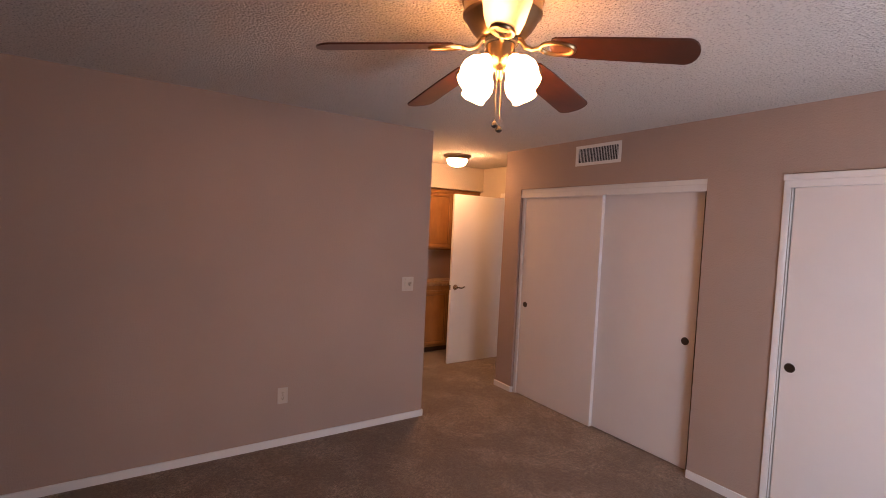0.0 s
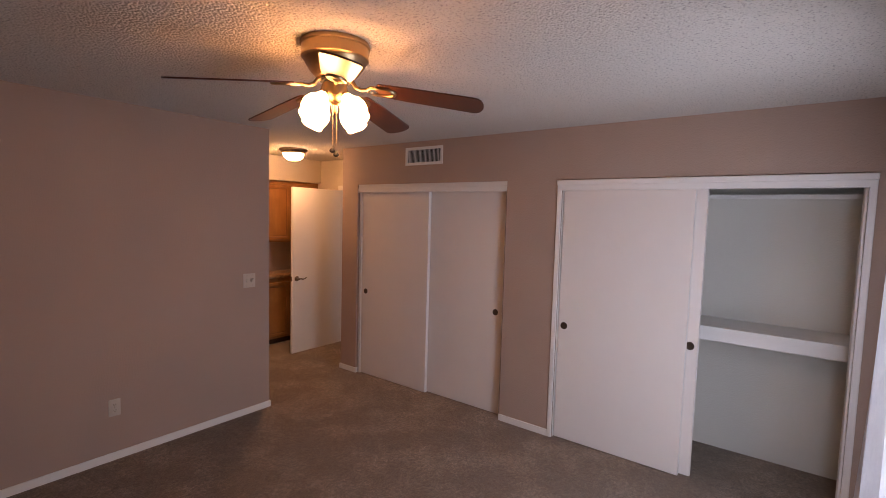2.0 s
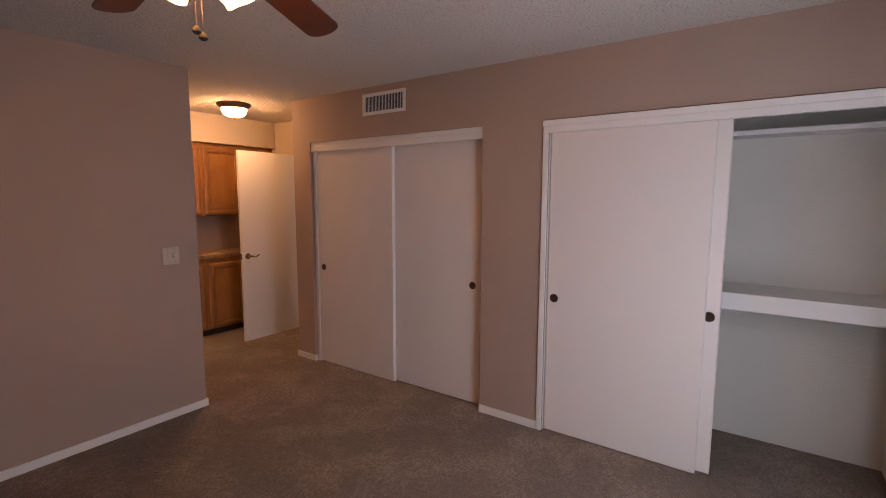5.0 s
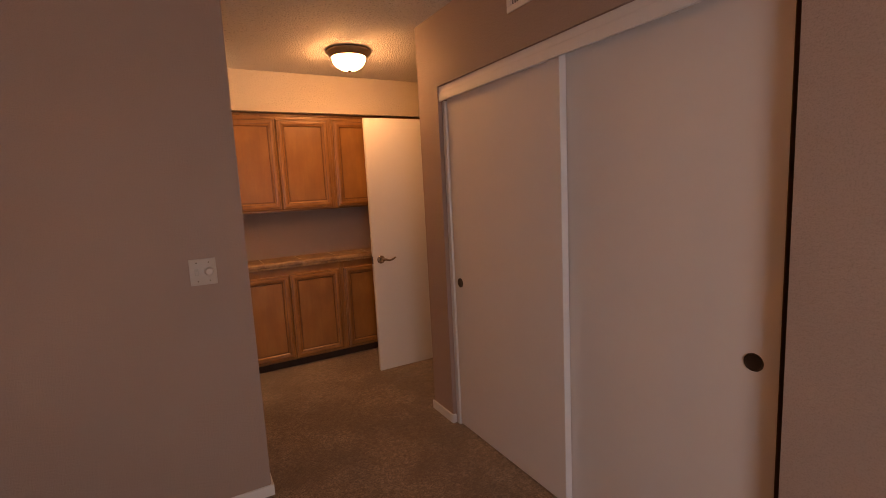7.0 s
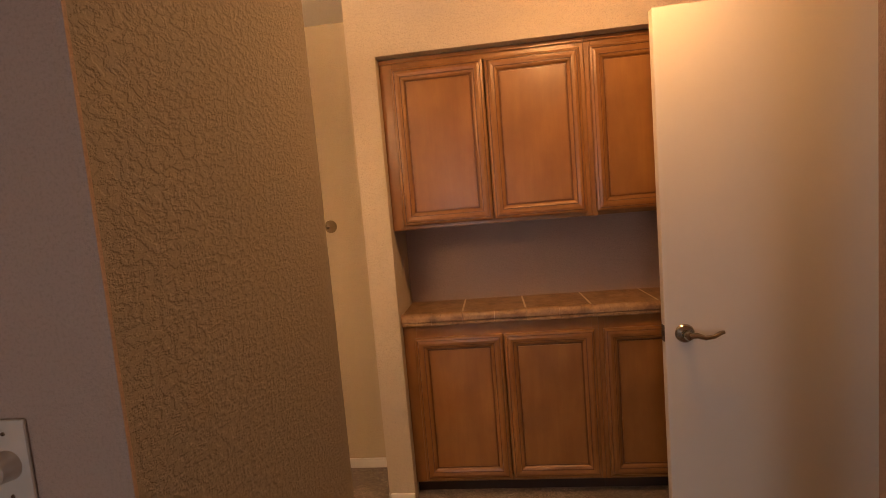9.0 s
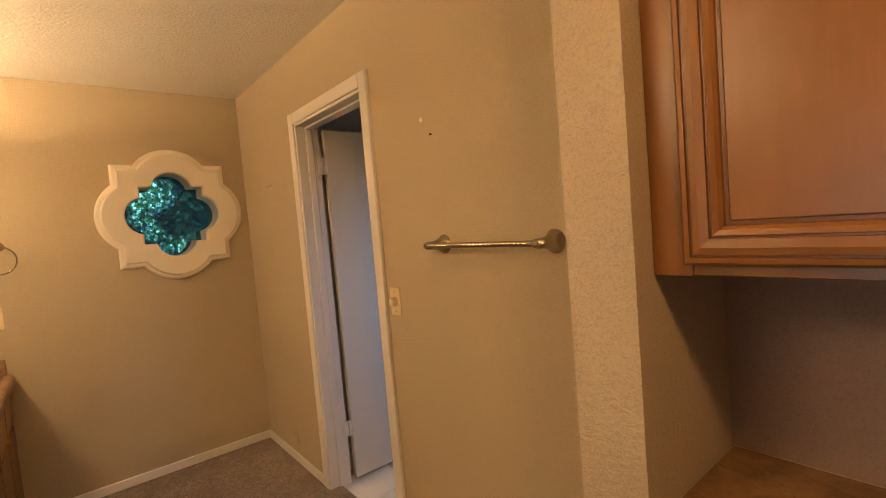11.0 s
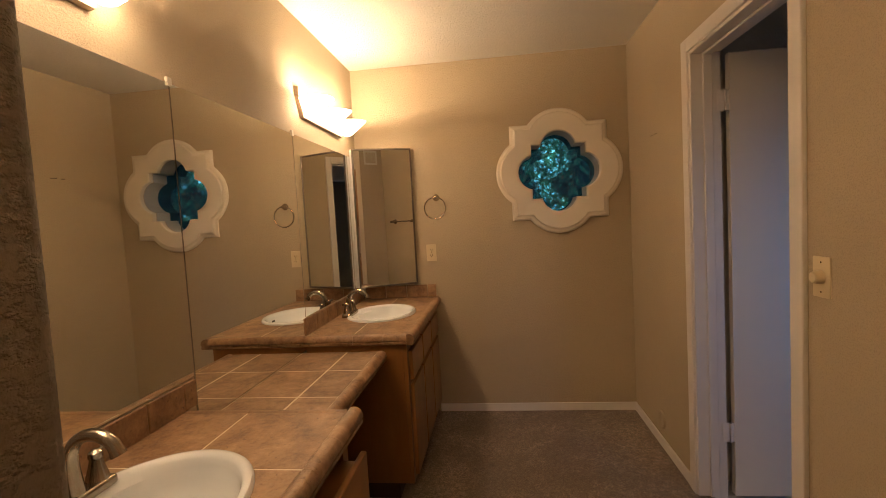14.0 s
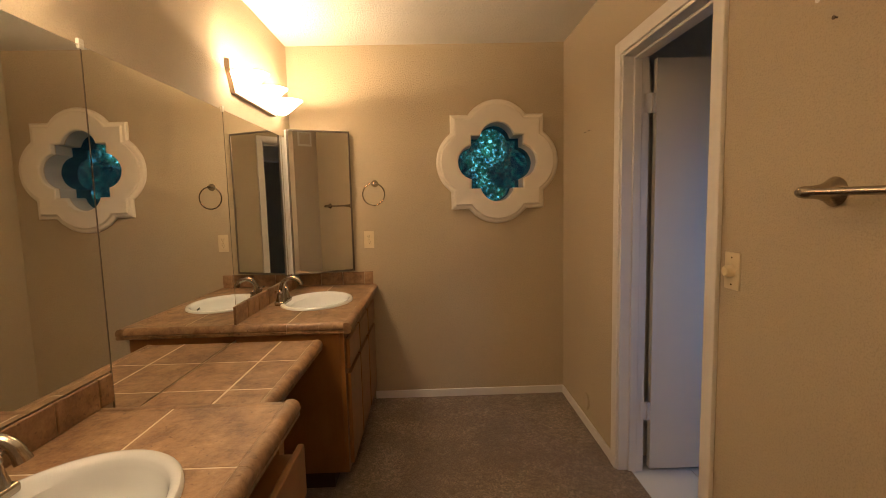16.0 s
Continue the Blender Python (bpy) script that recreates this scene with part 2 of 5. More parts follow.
TD = (-2.07, -1.345, 2.064)    # water-closet door opening
ED = (0.40, 1.175, 2.05)       # entry door opening
WIN_C = (1.486, 1.663)         # middle of the quatrefoil window (y, z)


def quatrefoil(half, lobe, centre, n=14):
    """A square with a round lobe on each side, as (y, z) points."""
    pts = []
    reach = math.acos((half - centre) / lobe)
    for k in range(4):
        turn = math.pi / 2 * k
        c, s = math.cos(turn), math.sin(turn)
        for i in range(n + 1):
            a = -reach + 2 * reach * i / n
            u, v = centre + lobe * math.cos(a), lobe * math.sin(a)
            pts.append((u * c - v * s, u * s + v * c))
        pts.append((half * c - half * s, half * s + half * c))
    return pts


INNER = (0.178, 0.118, 0.150)
OUTER = (0.318, 0.245, 0.172)

# ---- floors and ceilings ----
structure("floor", boxes(((WEST - 0.1, WIN_Y - 0.1, -0.1), (HALL_X + 0.1, TOW_Y + 0.06, 0.014)), ((-0.12, TOW_Y + 0.06, -0.1), (HALL_X + 0.1, 2.3, 0.014))), CARPET,
          "worn beige cut-pile carpet with traffic marks and dark spots", "carpet")
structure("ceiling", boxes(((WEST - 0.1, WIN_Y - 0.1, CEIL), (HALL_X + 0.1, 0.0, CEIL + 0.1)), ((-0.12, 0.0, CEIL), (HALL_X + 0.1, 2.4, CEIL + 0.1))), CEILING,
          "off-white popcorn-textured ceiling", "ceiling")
structure("ceiling_vanity", boxes(((FAR_X - 0.12, 0.0, CEIL), (-0.12, 3.6, CEIL + 0.1))), CEIL_BATH, "cream painted lightly textured ceiling", "ceiling")

structure("ceiling_closet", boxes(((CX + 0.111, -3.984, 2.075), (1.799, -2.001, 2.13))), CEIL_BATH, "off-white closet ceiling", "ceiling")

# ---- walls ----
structure("wall_north", boxes(((WEST, 0, 0), (0, 0.006, CEIL)), ((WEST, 0.006, 0), (WING_X, MIR_Y, CEIL))), WALL, "rosy taupe painted wall with light plaster texture", "wall")
def wing_wall():
    """A short wall end with bullnose corners, upright edges only."""
    bm = box(bmesh.new(), (WING_X, 0.006, 0), (0, WING_Y, CEIL))
    es = [e for e in bm.edges if abs(e.verts[0].co.z - e.verts[1].co.z) > 1 and e.verts[0].co.y > WING_Y - 0.01]
    bmesh.ops.bevel(bm, geom=es, offset=0.020, segments=6, profile=0.5, affect="EDGES")
    return bm


structure("wall_wing", wing_wall(), WALL_ROUGH, "short wing wall with coarse knockdown plaster", "wall")
structure("wall_mirror", boxes(((FAR_X, MIR_Y, 0), (WING_X, MIR_Y + 0.004, CEIL))), WALL_BATH, "tan textured wall behind the vanity mirror", "wall")
structure("wall_west", boxes(((WEST - 0.1, WIN_Y - 0.1, 0), (WEST, 0.2, CEIL))), WALL, "taupe painted bedroom wall", "wall")
structure("wall_closet", boxes(((CX, C1[1], 0), (CX + 0.11, END_Y, CEIL)), ((CX, C1[0], HEAD), (CX + 0.11, C1[1], CEIL)), ((CX, C2[1], 0), (CX + 0.11, C1[0], CEIL)),
          ((CX, C2[0], HEAD), (CX + 0.11, C2[1], CEIL)), ((CX, WIN_Y - 0.1, 0), (CX + 0.11, C2[0], CEIL)), ((CX + 0.11, END_Y - 0.1, 0), (HALL_X, END_Y, CEIL)), ((CX + 0.036, 0.084, 0), (CX + 0.109, C1[1], HEAD))), WALL,
          "taupe textured wall with two sliding closet openings", "wall")
structure("wall_closet_back", boxes(((1.80, WIN_Y - 0.1, 0), (1.92, END_Y - 0.1, CEIL)), ((CX + 0.11, -2.0, 0), (1.80, -1.9, CEIL)), ((CX + 0.11, WIN_Y - 0.1, 0), (1.80, -3.985, CEIL))), WALL_WHITE,
          "off-white closet interior walls", "wall")
structure("wall_south", boxes(((WEST, WIN_Y - 0.12, 0), (SL[0], WIN_Y, CEIL)), ((SL[0], WIN_Y - 0.12, SL[2]), (SL[1], WIN_Y, CEIL)), ((SL[1], WIN_Y - 0.12, 0), (CX, WIN_Y, CEIL))), WALL,
          "taupe wall with the patio door opening", "wall")
structure("wall_towel", boxes(((FAR_X, TOW_Y, 0), (TD[0], TOW_Y + 0.12, CEIL)), ((TD[0], TOW_Y, TD[2]), (TD[1], TOW_Y + 0.12, CEIL)), ((TD[1], TOW_Y, 0), (-0.12, TOW_Y + 0.12, CEIL))), WALL_BATH,
          "tan textured wall with towel bar and door opening", "wall")
structure("wall_niche", boxes(((-0.128, NIC_Y, 0), (0.0, 2.3, CEIL)), ((0.0, NIC_Y, 2.145), (HALL_X, 2.3, CEIL))), WALL_CREAM,
          "cream textured plaster niche around the built-in cabinets", "wall")
structure("wall_hall", boxes(((HALL_X, ED[1], 0), (HALL_X + 0.1, 2.3, CEIL)), ((HALL_X, ED[0], ED[2]), (HALL_X + 0.1, ED[1], CEIL)), ((HALL_X, 0.2, 0), (HALL_X + 0.1, ED[0], CEIL))), WALL_CREAM,
          "cream hall wall with the entry door opening", "wall")
# unseen passage beyond the entry door; its end window, dark doorway and far room are added
PX = 2.78
structure("wall_passage", boxes(((PX, -1.3, 0), (PX + 0.1, 0.46, CEIL)), ((PX, 1.20, 0), (PX + 0.1, 1.7, CEIL)), ((PX, 0.46, 2.04), (PX + 0.1, 1.20, CEIL)), ((HALL_X + 0.1, 1.6, 0), (PX, 1.7, CEIL)),
          ((HALL_X + 0.1, -1.4, 0), (2.0, -1.3, CEIL)), ((2.7, -1.4, 0), (PX + 0.1, -1.3, CEIL)), ((2.0, -1.4, 0), (2.7, -1.3, 0.8)), ((2.0, -1.4, 2.05), (2.7, -1.3, CEIL)), ((1.92, -1.3, 0), (1.925, 0.2, CEIL))), WALL_WHITE,
          "off-white walls of the unseen passage, with an added end window", "wall")
structure("floor_passage", boxes(((HALL_X + 0.1, -1.4, -0.1), (4.4, 1.7, 0.012))), CARPET, "beige carpet of the unseen passage and added room beyond", "carpet")
structure("ceiling_passage", boxes(((HALL_X + 0.1, -1.4, CEIL), (4.4, 1.7, CEIL + 0.1))), WALL_WHITE, "off-white passage ceiling", "ceiling")
structure("wall_far_room", boxes(((PX + 0.1, -0.5, 0), (4.4, -0.4, CEIL)), ((PX + 0.1, 1.6, 0), (4.4, 1.7, CEIL)), ((4.3, -0.4, 0), (4.4, 0.72, CEIL)), ((4.3, 0.80, 0), (4.4, 1.6, CEIL)), ((4.3, 0.72, 1.95), (4.4, 0.80, CEIL))), WALL,
          "taupe walls of an added, unseen room beyond the passage", "wall")


def holed_wall():
    """The vanity's end wall, with the quatrefoil opening cut through it."""
    bm = bmesh.new()
    loops = []
    for x in (FAR_X, FAR_X - 0.30):
        rect = [bm.verts.new((x, y, z)) for y, z in ((0, 0), (2.1, 0), (2.1, CEIL), (0, CEIL))]
        hole = [bm.verts.new((x, WIN_C[0] + a, WIN_C[1] + b)) for a, b in quatrefoil(*INNER)]
        edges = [bm.edges.new((l[i], l[(i + 1) % len(l)])) for l in (rect, hole) for i in range(len(l))]
        bmesh.ops.triangle_fill(bm, edges=edges, use_beauty=True, use_dissolve=False)
        loops.append((rect, hole))
    for a, b in zip(*loops):
        for i in range(len(a)):
            j = (i + 1) % len(a)
            bm.faces.new((a[i], a[j], b[j], b[i]))
    return bm


structure("wall_vanity_end", holed_wall(), WALL_BATH, "tan textured wall with a quatrefoil window", "wall")
# the darker taupe puts the niche's shade into the wall colour
structure("wall_niche_back", boxes(((0.0, 1.98, 0), (HALL_X, 2.12, 2.145))), WALL, "taupe plaster at the niche back, darkened for its shade", "wall")
# water closet: plain shell with a window that lets in blue daylight
# the partition at x -2.2 is added, unseen, to keep the door gap dark
structure("wall_water_closet", boxes(((FAR_X - 0.12, 2.067, 0), (FAR_X, 3.6, CEIL)), ((-0.5, 2.067, 0), (-0.4, 2.5, CEIL)), ((-0.5, 3.2, 0), (-0.4, 3.6, CEIL)), ((-0.5, 2.5, 0), (-0.4, 3.2, 1.2)), ((-0.5, 2.5, 2.0), (-0.4, 3.2, CEIL)), ((FAR_X, 3.5, 0), (-1.52, 3.6, CEIL)), ((-0.80, 3.5, 0), (-0.5, 3.6, CEIL)), ((-1.52, 3.5, 2.03), (-0.80, 3.6, CEIL)), ((-1.75, 3.6, 0), (-1.65, 4.9, CEIL)), ((-0.70, 3.6, 0), (-0.60, 4.9, CEIL)), ((-1.75, 4.9, 0), (-0.60, 5.0, CEIL)), ((-1.65, 3.6, 2.2), (-0.70, 4.9, 2.3)), ((-1.65, 3.6, -0.1), (-0.70, 4.9, 0.0)), ((-2.28, 2.067, 0), (-2.20, 3.5, CEIL))), WALL_WHITE, "off-white water closet walls with an added unseen partition", "wall")


# ---- doors, windows, trim ----
def casing(name, pieces, label):
    return structure(name, boxes(*pieces, bevel=0.004, seg=2), TRIM, label, "door trim")


def baseboard(name, pieces):
    h, d = 0.068, 0.012
    bm = bmesh.new()
    for (x0, y0), (x1, y1), (nx, ny) in pieces:
        box(bm, (x0, y0, 0.0), (x1 + nx * d, y1 + ny * d, h), 0.004, 2)
    return structure(name, bm, TRIM, "thin white painted baseboard, scuffed", "baseboard")


baseboard("baseboard", [((WEST, 0), (0.012, 0), (0, -1)), ((0, 0), (0, WING_Y), (1, 0))])
baseboard("baseboard_closet", [((CX, C1[1] + 0.0), (CX, END_Y + 0.012), (-1, 0)), ((CX, C2[1] + 0.035), (CX, C1[0]), (-1, 0)), ((CX, WIN_Y), (CX, C2[0] - 0.035), (-1, 0))])
baseboard("baseboard_vanity", [((FAR_X, 0.60), (FAR_X, TOW_Y), (1, 0)), ((FAR_X, TOW_Y), (TD[0] - 0.06, TOW_Y), (0, -1)), ((TD[1] + 0.06, TOW_Y), (-0.12, TOW_Y), (0, -1))])
baseboard("baseboard_niche", [((-0.12, NIC_Y), (0.0, NIC_Y), (0, -1)), ((-0.12, NIC_Y), (-0.12, TOW_Y), (-1, 0))])


EDGE_BROWN = simple("brown_door_edge", (0.085, 0.045, 0.022), 0.8, vary=0.15, scale=30)


def knob_cup(parent, m):
    """A round recessed finger pull, its rim proud of the door by 2 mm."""
    bm = bmesh.new()
    lathe(bm, [(0.0, 0.0005), (0.020, 0.0005), (0.0225, 0.0012), (0.0235, 0.003), (0.026, 0.0035), (0.0275, 0.002), (0.028, 0.0)], m, 28, cap=False)
    return part("finger_pull", bm, BRONZE, parent, "round dark bronze finger pull", smooth=True)


def sliding_door(y0, y1, x, z1, label, pulls, edge=None):
    """A flush bypass door: hollow-core leaf with paler edges and round pulls."""
    d = thing("closet_door", (x, (y0 + y1) / 2, 0.02), label, "closet door", "sliding closet doors")
    part("leaf", boxes(((x, y0, 0.022), (x + 0.034, y1, z1)), bevel=0.0025, seg=2), CLOSET_DOOR, d)
    part("edge_strip", boxes(((x - 0.001, y0 - 0.003, 0.022), (x + 0.035, y0 - 0.0002, z1)), bevel=0.001), edge or TRIM, d, "dark brown edge strip" if edge else "white painted edge strip")
    for py in pulls:
        knob_cup(d, pose(x - 0.0005, py, 0.923, 0, -90, 0))
    return d


sliding_door(-0.858, 0.046, CX + 0.030, 1.995, "flush off-white sliding closet door, closed", (-0.018,))
sliding_door(-1.669, -0.80, CX + 0.072, 1.995, "flush off-white sliding closet door behind the other leaf", (-1.601,), EDGE_BROWN)
sliding_door(-3.106, -2.206, CX + 0.018, 1.995, "flush white sliding closet door beside open closet", (-2.252,))
sliding_door(-3.173, -2.25, CX + 0.062, 1.995, "flush white sliding closet door slid open", (-3.126,))

# first closet: head fascia set into the opening, narrow jambs
casing("trim_closet_1", [((CX + 0.006, C1[0], 1.972), (CX + 0.019, C1[1], 2.020)), ((CX + 0.012, C1[0], 2.018), (CX + 0.022, C1[1], HEAD)),
       ((CX + 0.020, 0.049, 0), (CX + 0.100, 0.0835, 1.972)), ((CX + 0.020, C1[0], 1.996), (CX + 0.105, C1[1], HEAD - 0.001))], "white painted closet head fascia and jamb")
casing("trim_closet_foot", [((CX - 0.010, C1[1] - 0.012, 0.0), (CX + 0.0195, C1[1] - 0.0005, 0.068))], "white baseboard return inside the closet opening")
# second closet: white casing with a stepped head
casing("trim_closet_2", [((CX - 0.012, C2[1], 0), (CX + 0.012, C2[1] + 0.035, 2.0)), ((CX - 0.012, C2[0] - 0.035, 0), (CX + 0.012, C2[0], 2.0)),
       ((CX - 0.012, C2[0] - 0.035, 1.972), (CX + 0.014, C2[1] + 0.035, 2.016)), ((CX - 0.020, C2[0] - 0.038, 2.013), (CX + 0.014, C2[1] + 0.038, 2.050)),
       ((CX + 0.012, C2[0] - 0.001, 0), (CX + 0.108, C2[0] + 0.012, 1.996)), ((CX + 0.012, C2[1] - 0.004, 0), (CX + 0.108, C2[1] + 0.001, 1.996)), ((CX + 0.014, C2[0], 1.996), (CX + 0.105, C2[1], HEAD - 0.001))],
       "white painted closet casing with stepped head")
structure("closet_track", boxes(((CX + 0.02, C2[0] + 0.013, 0.0), (CX + 0.10, C2[1] - 0.005, 0.008)), ((CX + 0.02, C1[0] + 0.003, 0.0), (CX + 0.10, C1[1] - 0.013, 0.008)), bevel=0.002), simple("worn_wood_strip", (0.28, 0.17, 0.09), 0.6), "worn wooden floor strip under the sliding doors", "floor track")

# casings of the two hinged doors
casing("trim_door_1", [((TD[0] - 0.060, TOW_Y - 0.016, 0), (TD[0], TOW_Y + 0.001, TD[2] + 0.06)), ((TD[1], TOW_Y - 0.016, 0), (TD[1] + 0.060, TOW_Y + 0.001, TD[2] + 0.06)),
       ((TD[0], TOW_Y - 0.016, TD[2]), (TD[1], TOW_Y + 0.001, TD[2] + 0.06)),
       ((TD[0] - 0.002, TOW_Y - 0.006, 0), (TD[0] + 0.014, TOW_Y + 0.124, TD[2])), ((TD[1] - 0.014, TOW_Y - 0.006, 0), (TD[1] + 0.002, TOW_Y + 0.124, TD[2])), ((TD[0] + 0.014, TOW_Y - 0.006, TD[2] - 0.014), (TD[1] - 0.014, TOW_Y + 0.124, TD[2] + 0.002)),
       ((TD[0] + 0.014, TOW_Y + 0.045, 0), (TD[0] + 0.026, TOW_Y + 0.085, TD[2] - 0.014)), ((TD[1] - 0.026, TOW_Y + 0.045, 0), (TD[1] - 0.014, TOW_Y + 0.085, TD[2] - 0.014)), ((TD[0] + 0.026, TOW_Y + 0.045, TD[2] - 0.026), (TD[1] - 0.026, TOW_Y + 0.085, TD[2] - 0.014))],
       "cream painted door casing, jamb and stop")
casing("trim_door_2", [((HALL_X - 0.014, ED[1], 0), (HALL_X + 0.001, ED[1] + 0.06, ED[2] + 0.06)), ((HALL_X - 0.014, ED[0] - 0.06, 0), (HALL_X + 0.001, ED[0], ED[2] + 0.06)), ((HALL_X - 0.014, ED[0], ED[2]), (HALL_X + 0.001, ED[1], ED[2] + 0.06)),
       ((HALL_X - 0.004, ED[1] - 0.012, 0), (HALL_X + 0.104, ED[1] + 0.001, ED[2])), ((HALL_X - 0.004, ED[0] - 0.001, 0), (HALL_X + 0.104, ED[0] + 0.012, ED[2])), ((HALL_X - 0.004, ED[0] + 0.012, ED[2] - 0.012), (HALL_X + 0.104, ED[1] - 0.012, ED[2] + 0.001))],
       "white painted entry door casing")


casing("trim_door_4", [((-1.58, 3.486, 0), (-1.52, 3.501, 2.09)), ((-0.80, 3.486, 0), (-0.74, 3.501, 2.09)), ((-1.52, 3.486, 2.03), (-0.80, 3.501, 2.09))], "white painted casing of the inner doorway")
casing("trim_door_3", [((PX - 0.014, 0.40, 0), (PX + 0.001, 0.46, 2.10)), ((PX - 0.014, 1.20, 0), (PX + 0.001, 1.26, 2.10)), ((PX - 0.014, 0.46, 2.04), (PX + 0.001, 1.20, 2.10))], "white painted casing of an added, unseen doorway across the passage")


def hinge(parent, m):
    """A butt hinge: two leaves and a knuckle in three pieces, local z upwards."""
    bm = bmesh.new()
    box(bm, (0.002, -0.001, -0.045), (0.034, 0.0015, 0.045), 0.0005, at=m)
    box(bm, (-0.034, -0.001, -0.045), (-0.002, 0.0015, 0.045), 0.0005, at=m)
    for k in range(3):
        lathe(bm, [(0.0055, -0.045 + 0.031 * k), (0.0055, -0.017 + 0.031 * k)], m @ Matrix.Translation((0, -0.003, 0)), 12)
    return part("hinge", bm, TRIM, parent, "hinge painted over in white", smooth=True)


# water closet door, standing open at a right angle
wc = thing("door_1", (-2.045, 2.45, 0.012), "flush painted interior door standing open on painted hinges", "door", kind="structure")
part("leaf", boxes(((-2.078, 2.098, 0.022), (-2.043, 2.798, 2.040)), bevel=0.003, seg=2), DOOR_PAINT, wc)
for hz in (1.835, 0.325):
    hinge(wc, pose(-2.048, 2.083, hz, 0, 0, 90))

# inner door, standing open in the dark room beyond
inner = thing("door_3", (-1.30, 3.9, 0.012), "flush white door standing open in the dark inner room", "door", kind="structure")
part("leaf", boxes(((-1.335, 3.66, 0.014), (-1.300, 4.36, 2.02)), bevel=0.003, seg=2), DOOR_PAINT, inner)

# entry door, open into the hall, with a lever handle
ent = thing("door_2", (1.42, 1.15, 0.012), "flush cream interior door standing open, scuffed", "door", kind="structure")
part("leaf", boxes(((1.047, 1.160, 0.014), (1.803, 1.195, 2.045)), bevel=0.003, seg=2), DOOR_PAINT, ent)


def lever(parent, x, y, z, s):
    """A curved lever with its rose; s: -1 for the face towards -y."""
    bm = bmesh.new()
    lathe(bm, [(0.0, 0.0), (0.033, 0.0), (0.033, 0.004), (0.029, 0.009), (0.014, 0.012), (0.012, 0.030), (0.016, 0.036), (0.013, 0.046), (0.0, 0.048)], pose(x, y, z, 90 if s < 0 else -90, 0, 0), 28)
    pts = [(x, y + s * 0.040, z), (x + 0.025, y + s * 0.044, z + 0.002), (x + 0.050, y + s * 0.046, z - 0.007), (x + 0.078, y + s * 0.046, z - 0.004), (x + 0.100, y + s * 0.045, z + 0.008), (x + 0.112, y + s * 0.044, z + 0.010)]
    sweep(bm, pts, [0.011, 0.010, 0.0085, 0.0075, 0.0075, 0.006], 12)
    return part("door_handle", bm, NICKEL, parent, "brushed nickel lever handle", smooth=True)


lever(ent, 1.112, 1.160, 0.935, -1)
lever(ent, 1.112, 1.195, 0.935, 1)
part("latch_plate", boxes(((1.0455, 1.164, 0.905), (1.0475, 1.191, 0.965)), ((1.042, 1.171, 0.926), (1.0465, 1.184, 0.944)), bevel=0.0008), BRONZE, ent, "dark latch plate in the edge")
for hz in (1.82, 1.03, 0.24):
    hinge(ent, pose(1.806, 1.157, hz, 0, 0, 0))


# ---- quatrefoil window ----
def ring_band(bm, loops):
    """Faces between successive closed loops of points."""
    vs = [[bm.verts.new(p) for p in l] for l in loops]
    for a, b in zip(vs, vs[1:]):
        for i in range(len(a)):
            j = (i + 1) % len(a)
            bm.faces.new((a[i], a[j], b[j], b[i]))
    return bm


def foil(par, x, grow=0.0):
    half, lobe, centre = par
    return [(x, WIN_C[0] + a, WIN_C[1] + b) for a, b in quatrefoil(half + grow, lobe + grow, centre)]


def rippled_glass():
    m, n, l, b = material("rippled_teal_glass", (0.10, 0.52, 0.60), 0.02)
    b.inputs["Transmission Weight"].default_value = 1.0
    b.inputs["IOR"].default_value = 1.45
    v = coords(n, l)
    f = noise_tex(n, l, v, 9, 3, 0.6)
    l.new(mix(n, l, ramp(n, l, f, [(0.35, (0, 0, 0)), (0.65, (1, 1, 1))]), (0.040, 0.130, 0.27), (0.085, 0.27, 0.38)), b.inputs["Base Color"])
    vor = n.new("ShaderNodeTexVoronoi")
    vor.feature = "SMOOTH_F1"
    vor.inputs["Scale"].default_value = 34
    l.new(v, vor.inputs["Vector"])
    first = bump(n, l, b, vor.outputs["Distance"], 0.4, 0.00035)
    bump(n, l, b, noise_tex(n, l, v, 60, 2, 0.5), 0.4, 0.00025, first)
    return m


win = thing("window_1", (FAR_X, WIN_C[0], WIN_C[1]), "deep-set quatrefoil window with moulded cream frame and rippled teal glass", "window", kind="structure")
bm = bmesh.new()
ring_band(bm, [foil(INNER, FAR_X - 0.005), foil(INNER, FAR_X + 0.030), foil(INNER, FAR_X + 0.036, 0.007), foil(OUTER, FAR_X + 0.040, -0.036), foil(OUTER, FAR_X + 0.036, -0.030),
               foil(OUTER, FAR_X + 0.027, -0.027), foil(OUTER, FAR_X + 0.024, -0.010), foil(OUTER, FAR_X + 0.018, -0.004), foil(OUTER, FAR_X + 0.014, 0.0), foil(OUTER, FAR_X - 0.001, 0.0)])
part("window_frame", bm, simple("frame_cream_paint", (0.76, 0.70, 0.60), 0.45, vary=0.03), win)
bm = bmesh.new()
ring_band(bm, [foil(INNER, FAR_X - 0.006, -0.0015), foil(INNER, FAR_X - 0.295, -0.0015)])
part("reveal", bm, simple("reveal_grey", (0.40, 0.40, 0.42), 0.6), win, "grey deep reveal")
bm = bmesh.new()
bm.faces.new([bm.verts.new(p) for p in foil(INNER, FAR_X - 0.150, -0.002)])
r = bmesh.ops.extrude_face_region(bm, geom=bm.faces[:])
bmesh.ops.translate(bm, vec=(-0.006, 0, 0), verts=[g for g in r["geom"] if isinstance(g, bmesh.types.BMVert)])
pane = part("pane", bm, rippled_glass(), win, "rippled blue-green glass pane")
pane.visible_shadow = False


